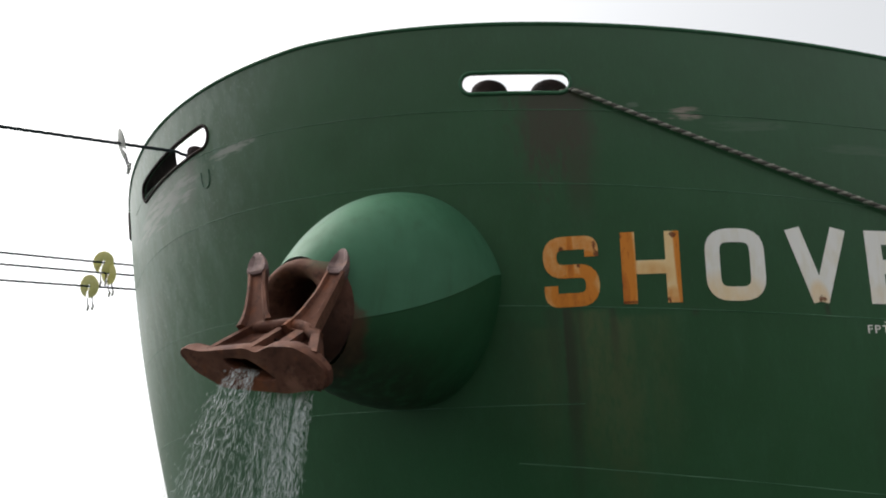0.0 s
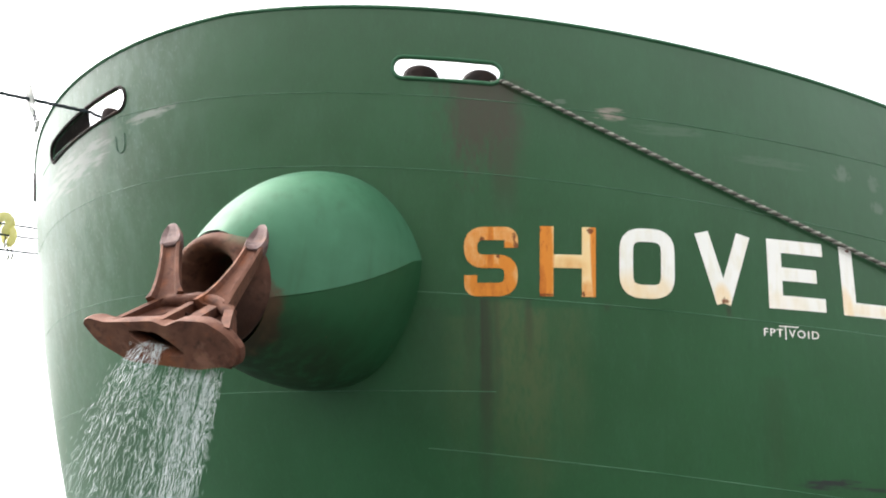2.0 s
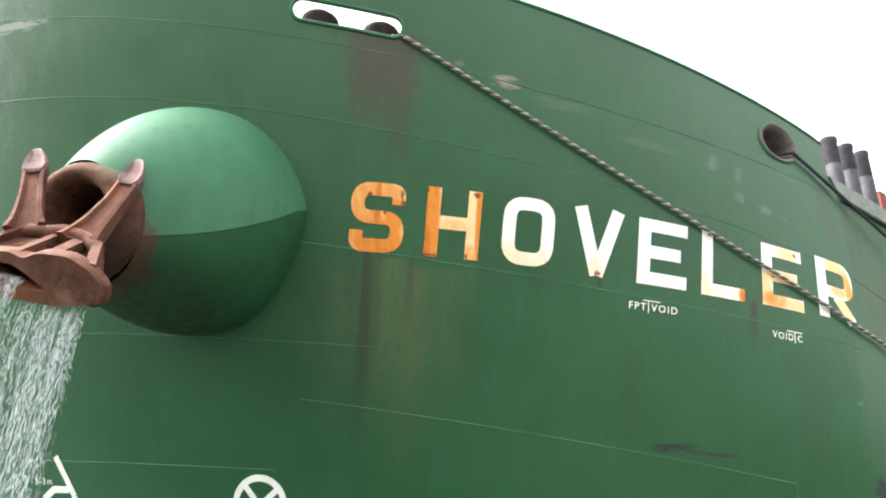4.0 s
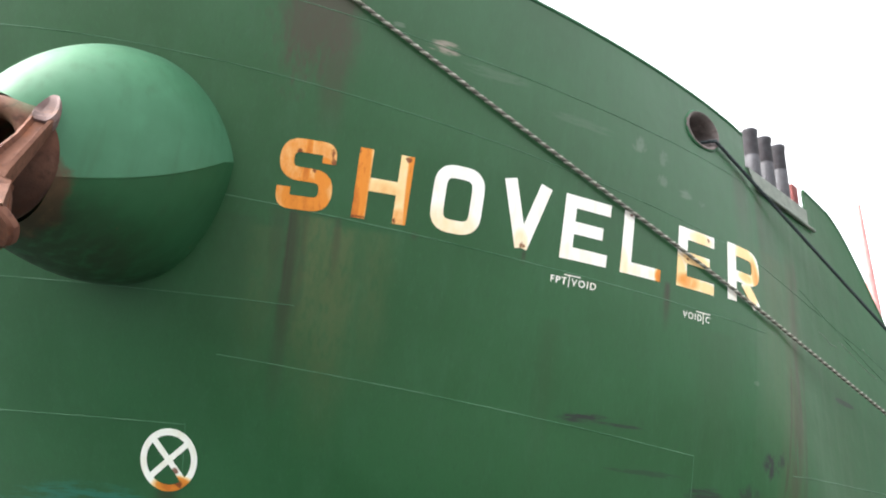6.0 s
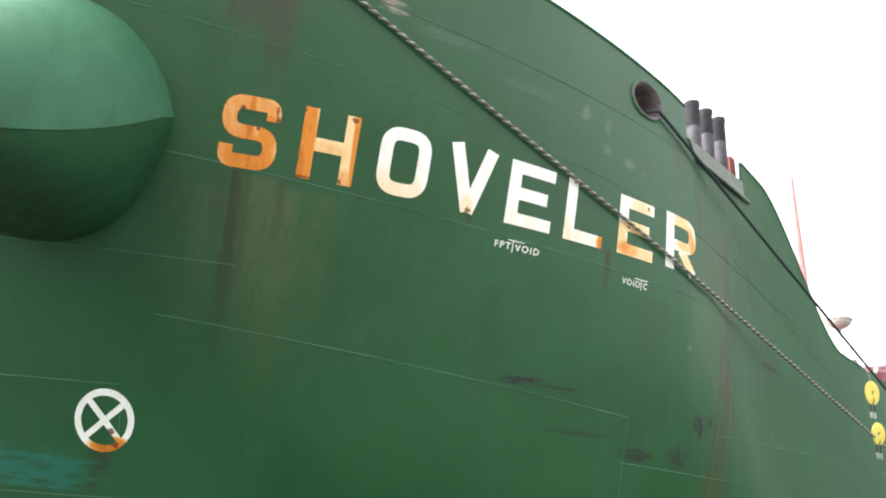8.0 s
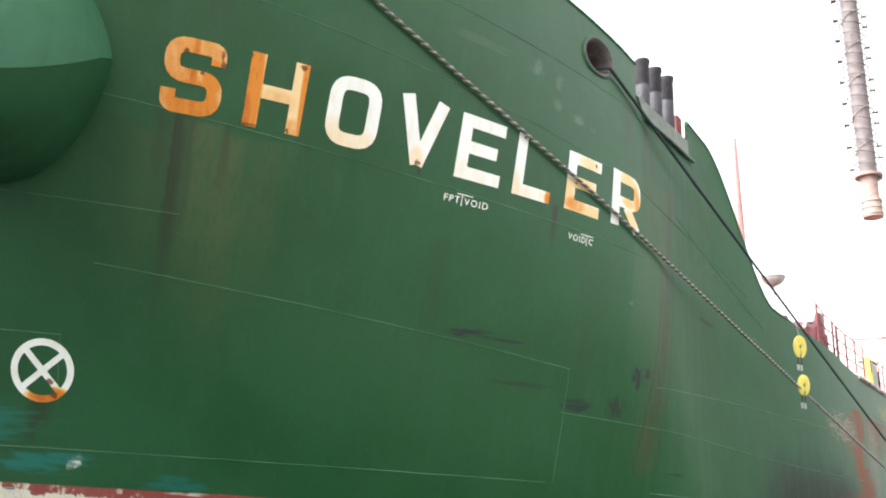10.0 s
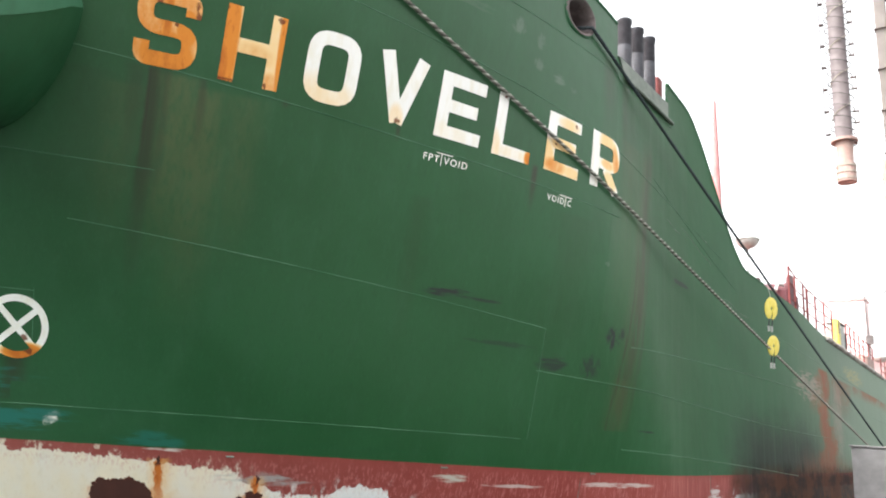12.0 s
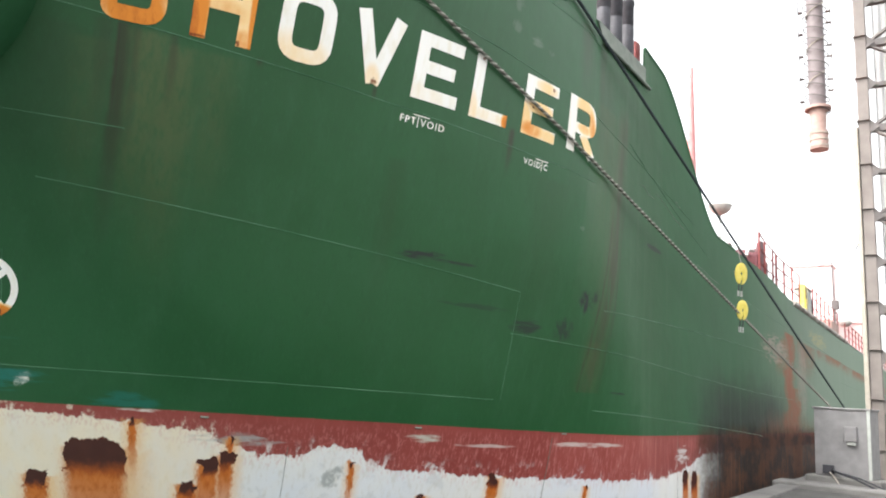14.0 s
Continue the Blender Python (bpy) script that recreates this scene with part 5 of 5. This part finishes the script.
# ---- water running from the hawse pipe ----
def falling_water(bm, seed):
    """Drops and short streaks, in strings that fall from the crown's lower edge and spurt from its hole."""
    rng = random.Random(seed)
    strings = []
    for k in range(95):
        if rng.random() < 0.70:
            w = rng.choice((rng.gauss(0.12, 0.07), rng.gauss(0.28, 0.07), rng.gauss(0.46, 0.06), rng.gauss(0.46, 0.05)))
            strings.append((apt(w, -0.3, rng.uniform(-0.12, 0.06)), Vector((rng.gauss(-0.03, 0.05), rng.gauss(0.0, 0.06), -rng.random() * 0.4)), 0.035))
        else:
            strings.append((apt(rng.uniform(-0.18, 0.1), -0.12, 0.0), Vector((rng.gauss(-0.40, 0.24), rng.gauss(-0.10, 0.14), rng.uniform(-0.2, 0.4))), 0.06))
    for k in range(19000):
        src, vel, spread = strings[k % len(strings)]
        t = 0.03 + 1.05 * rng.random() ** 0.8
        push = Vector((rng.gauss(0, spread), rng.gauss(0, spread), rng.gauss(0, spread * 2)))
        p = src + (vel + push * 1.6) * t + Vector((0, 0, -4.9 * t * t))
        if p.z < -2.3:
            continue
        v = (vel + push + Vector((0, 0, -9.8 * t))).normalized()
        long = rng.uniform(0.01, 0.035) + 0.09 * t * rng.random() ** 2
        wide = rng.uniform(0.0008, 0.0021)
        side = v.orthogonal().normalized()
        other = v.cross(side)
        ring = [bm.verts.new(p + (side * math.cos(a) + other * math.sin(a)) * wide) for a in (0, 2.1, 4.2)]
        top, low = bm.verts.new(p - v * long), bm.verts.new(p + v * long * 0.7)
        for j in range(3):
            bm.faces.new((top, ring[j], ring[(j + 1) % 3]))
            bm.faces.new((low, ring[(j + 1) % 3], ring[j]))


def water_drops():
    n = Nodes("falling_water", 0.12)
    n.bsdf.inputs["Transmission Weight"].default_value = 0.6
    n.bsdf.inputs["IOR"].default_value = 1.33
    return n.done(n.mix(n.noise(9, 2), (0.7, 0.76, 0.76), (0.9, 0.93, 0.93)))


tagged(part("discharge_water", fresh(falling_water, 5), water_drops(), None, "clear water pouring in drops from the hawse pipe under the anchor"), "", "water", "", "stuff")

# ---- quay, water and what stands on the quay ----
quay = part("quay", fresh(box, (60, -198.5, -2.0), (900, 404, 4.0)), APRON, None, "dark worn asphalt quay apron")
tagged(quay, "", "quay", "", "structure")
kerb = bmesh.new()
for k in range(40):
    x = -30 + k * 3.0
    box(kerb, (x, 3.42, 0.02), (2.985, 0.46, 0.09), None, 0.015)
tagged(part("quay_cope", kerb, CONCRETE, None, "grey concrete coping blocks along the quay edge"), "", "kerb", "", "structure")


def sea():
    n = Nodes("harbour_water", 0.08)
    w = n.noise(0.8, 6)
    n.bump(w, 0.5, 0.2)
    return n.done(n.mix(w, (0.02, 0.045, 0.04), (0.035, 0.06, 0.05)))


def sheet(bm, x0, x1, y0, y1, z):
    bm.faces.new([bm.verts.new(p) for p in ((x0, y0, z), (x1, y0, z), (x1, y1, z), (x0, y1, z))])


tagged(part("water", fresh(sheet, -2500, 2500, 3.5, 2500, -2.4), sea(), None, "dark green harbour water beside the quay"), "", "water", "", "structure")
tagged(part("ground", fresh(sheet, -2500, 2500, -2500, 3.5, -0.02), APRON, None, "dark asphalt ground behind the quay"), "", "ground", "", "structure")

cabinet = thing("power_cabinet", "light grey steel power cabinet on a plinth by the quay edge", "cabinet")
BX = pose(20.85, 2.46, 0, 0, 0, -8)
part("body", fresh(box, (0.4, 0.0, 1.07), (0.8, 1.26, 1.62), BX, 0.012), STEEL, cabinet)
part("roof", fresh(box, (0.4, 0.0, 1.90), (0.86, 1.33, 0.05), BX, 0.012), STEEL, cabinet)
part("plinth", fresh(box, (0.4, 0.0, 0.13), (1.05, 1.7, 0.26), BX, 0.03), CONCRETE, cabinet)
part("corner_post", fresh(box, (0.0, -0.6, 1.07), (0.05, 0.07, 1.64), BX, 0.008), BUFF, cabinet)
part("switch_box", fresh(box, (-0.06, -0.22, 1.30), (0.12, 0.26, 0.36), BX, 0.015), STEEL, cabinet)
part("conduit", fresh(box, (-0.05, -0.22, 1.07), (0.08, 0.18, 0.07), BX, 0.01), BUFF, cabinet)
part("cable_port", fresh(box, (-0.02, 0.32, 0.42), (0.06, 0.26, 0.2), BX, 0.01), BLACK, cabinet)
part("cable", fresh(tube, [BX @ Vector(p) for p in ((-0.03, 0.25, 0.42), (-0.25, 0.0, 0.36), (-0.5, -0.4, 0.28), (-0.7, -0.9, 0.1), (-0.8, -1.6, 0.03))], 0.025, 8), BLACK, cabinet, smooth=60)
part("cable", fresh(tube, [BX @ Vector(p) for p in ((-0.03, 0.22, 0.38), (-0.3, -0.1, 0.36), (-0.5, -0.5, 0.3), (-0.6, -1.1, 0.1), (-0.7, -1.8, 0.03))], 0.02, 8), BLACK, cabinet, smooth=60)
part("cable", fresh(tube, [BX @ Vector(p) for p in ((-0.03, 0.3, 0.36), (-0.3, 0.15, 0.3), (-0.5, -0.05, 0.1), (-0.6, -0.2, 0.02))], 0.014, 8), CREAM, cabinet, smooth=60)
curb = part("quay_block", fresh(box, (19.9, 2.5, 0.05), (1.0, 2.6, 0.16), None, 0.03), CONCRETE, None, "low concrete step in front of the cabinet")
tagged(curb, "", "step", "", "structure")

for x, y in ((28.5, 3.05), (30.6, 3.0), (-30.0, 2.0), (-28.0, 3.0)):
    bollard = thing("bollard", "dark cast iron mooring bollard on the quay", "bollard", "bollards")
    prof = [(0.3, 0.0), (0.3, 0.05), (0.2, 0.1), (0.19, 0.4), (0.27, 0.5), (0.27, 0.58), (0.15, 0.63)]
    part("post", fresh(tube, [(x, y, h) for _, h in prof], [r for r, _ in prof], 20), BLACK, bollard, smooth=50)

# the shiploader's leg: a box column, lattice bracing and a sheeted wall behind
tower = thing("loader_tower", "tall pale steel loader leg with grey lattice bracing and sheeting", "tower")
part("flange", fresh(box, (25.50, 2.27, 5.4), (0.34, 0.13, 10.8), None, 0.02), CREAM, tower)
part("column", fresh(box, (25.55, 2.03, 9.0), (0.30, 0.33, 18.0), None, 0.02), LEG, tower)
part("column", fresh(box, (25.6, -2.2, 9.0), (0.4, 0.4, 18.0), None, 0.02), BEAM, tower)
for k in range(12):
    z = 0.6 + k * 1.45
    part("cross_beam", fresh(box, (25.6, -0.1, z), (0.2, 4.0, 0.24 if k % 2 else 0.14), None, 0.01), BEAM, tower)
    a, b = ((25.55, 1.9, z), (25.55, -0.3, z + 1.45)) if k % 2 else ((25.55, -0.3, z), (25.55, 1.9, z + 1.45))
    part("brace", fresh(box, (0, 0, 0), (0.08, 0.15, (Vector(b) - Vector(a)).length), Matrix.Translation((Vector(a) + Vector(b)) / 2) @ (Vector(b) - Vector(a)).to_track_quat("Z", "X").to_matrix().to_4x4(), 0.01), LEG if k % 3 == 0 else BEAM, tower)
    part("collar", fresh(box, (25.52, 2.04, z + 0.25), (0.38, 0.38, 0.035), None, 0.008), LEG, tower)
    part("gusset", fresh(prism, [(25.42, 1.87, z - 0.2), (25.42, 1.60, z), (25.42, 1.87, z + 0.28)], (0.03, 0, 0)), BEAM, tower)


def corrugated(bm, x, y0, y1, z0, z1, n):
    a = []
    for k in range(n * 4 + 1):
        y = y0 + (y1 - y0) * k / (n * 4)
        dx = (0, 0.05, 0.05, 0)[k % 4]
        a.append((bm.verts.new((x + dx, y, z0)), bm.verts.new((x + dx, y, z1))))
    for p, q in zip(a, a[1:]):
        bm.faces.new((p[0], q[0], q[1], p[1]))


part("boom", fresh(tube, [(25.6, -0.2, 17.5), (60, 7.86, 59.5)], 0.5, 8), BEAM, tower)
part("sheeting", fresh(corrugated, 26.4, 1.75, -4.0, 0.0, 18.0, 28), SHEET, tower)

chute = thing("loading_chute", "brownish hanging loading chute pipe with ladder hoops", "chute")
CX, CY = 60.0, 7.86
part("pipe", fresh(tube, [(CX, CY, 25.2), (CX, CY, 60)], 0.62, 24), PIPE, chute, smooth=60)
part("spout", fresh(tube, [(CX, CY, 23.4), (CX, CY, 24.2), (CX, CY, 25.2)], [0.55, 0.58, 0.62], 24), RUST_BAND, chute, smooth=60)
part("nozzle", fresh(tube, [(CX, CY, 21.9), (CX, CY, 23.4)], [0.68, 0.66], 24), RUST_BAND, chute, smooth=60)
for z in (22.1, 22.6, 23.1):
    part("nozzle_band", fresh(tube, [(CX, CY, z), (CX, CY, z + 0.12)], 0.72, 24), CREAM, chute, smooth=40)
for k in range(18):
    z = 25.2 + k * 0.95
    part("hoop", fresh(tube, [(CX + 0.86 * math.cos(a), CY + 0.86 * math.sin(a), z + 0.25 * math.sin(a)) for a in (2 * math.pi * j / 20 for j in range(21))], 0.045, 6, False), BEAM, chute)
    if k % 3:
        part("step", fresh(box, (CX - 0.4, CY - 1.0, z + 0.3), (0.3, 0.4, 0.06)), LEG, chute)
    if k % 2:
        part("step", fresh(box, (CX - 0.4, CY + 1.0, z - 0.3), (0.4, 0.35, 0.07)), BEAM, chute)
for k in range(6):
    part("wound_band", fresh(tube, [(CX + 0.66 * math.cos(a), CY + 0.66 * math.sin(a), 26.4 + 2.9 * k + 0.42 * a) for a in (math.pi * 0.55 + math.pi * j / 12 for j in range(13))], 0.05, 6), CREAM, chute, smooth=60)
part("flange", fresh(tube, [(CX, CY, 25.15), (CX, CY, 25.35)], 0.95, 24), RUST_BAND, chute, smooth=40)
part("ladder_rail", fresh(tube, [(CX - 0.4, CY + 1.15, 27.5), (CX - 0.4, CY + 1.15, 60)], 0.04, 6), BEAM, chute)
part("ladder_rail", fresh(tube, [(CX - 0.4, CY - 1.15, 26.5), (CX - 0.4, CY - 1.15, 60)], 0.035, 6), LEG, chute)
wire = thing("stay_wire", "thin grey wire reaching out from the loader", "wire")
part("wire", fresh(tube, hanging((25.5, 2.15, 7.5), (75.0, 9.2, 15.6), 1.0, 20), 0.02, 6), BEAM, wire)
part("wire", fresh(tube, hanging((25.5, 2.15, 10.3), (22.0, 5.6, 7.8), 0.25, 20), 0.012, 6), BEAM, wire)
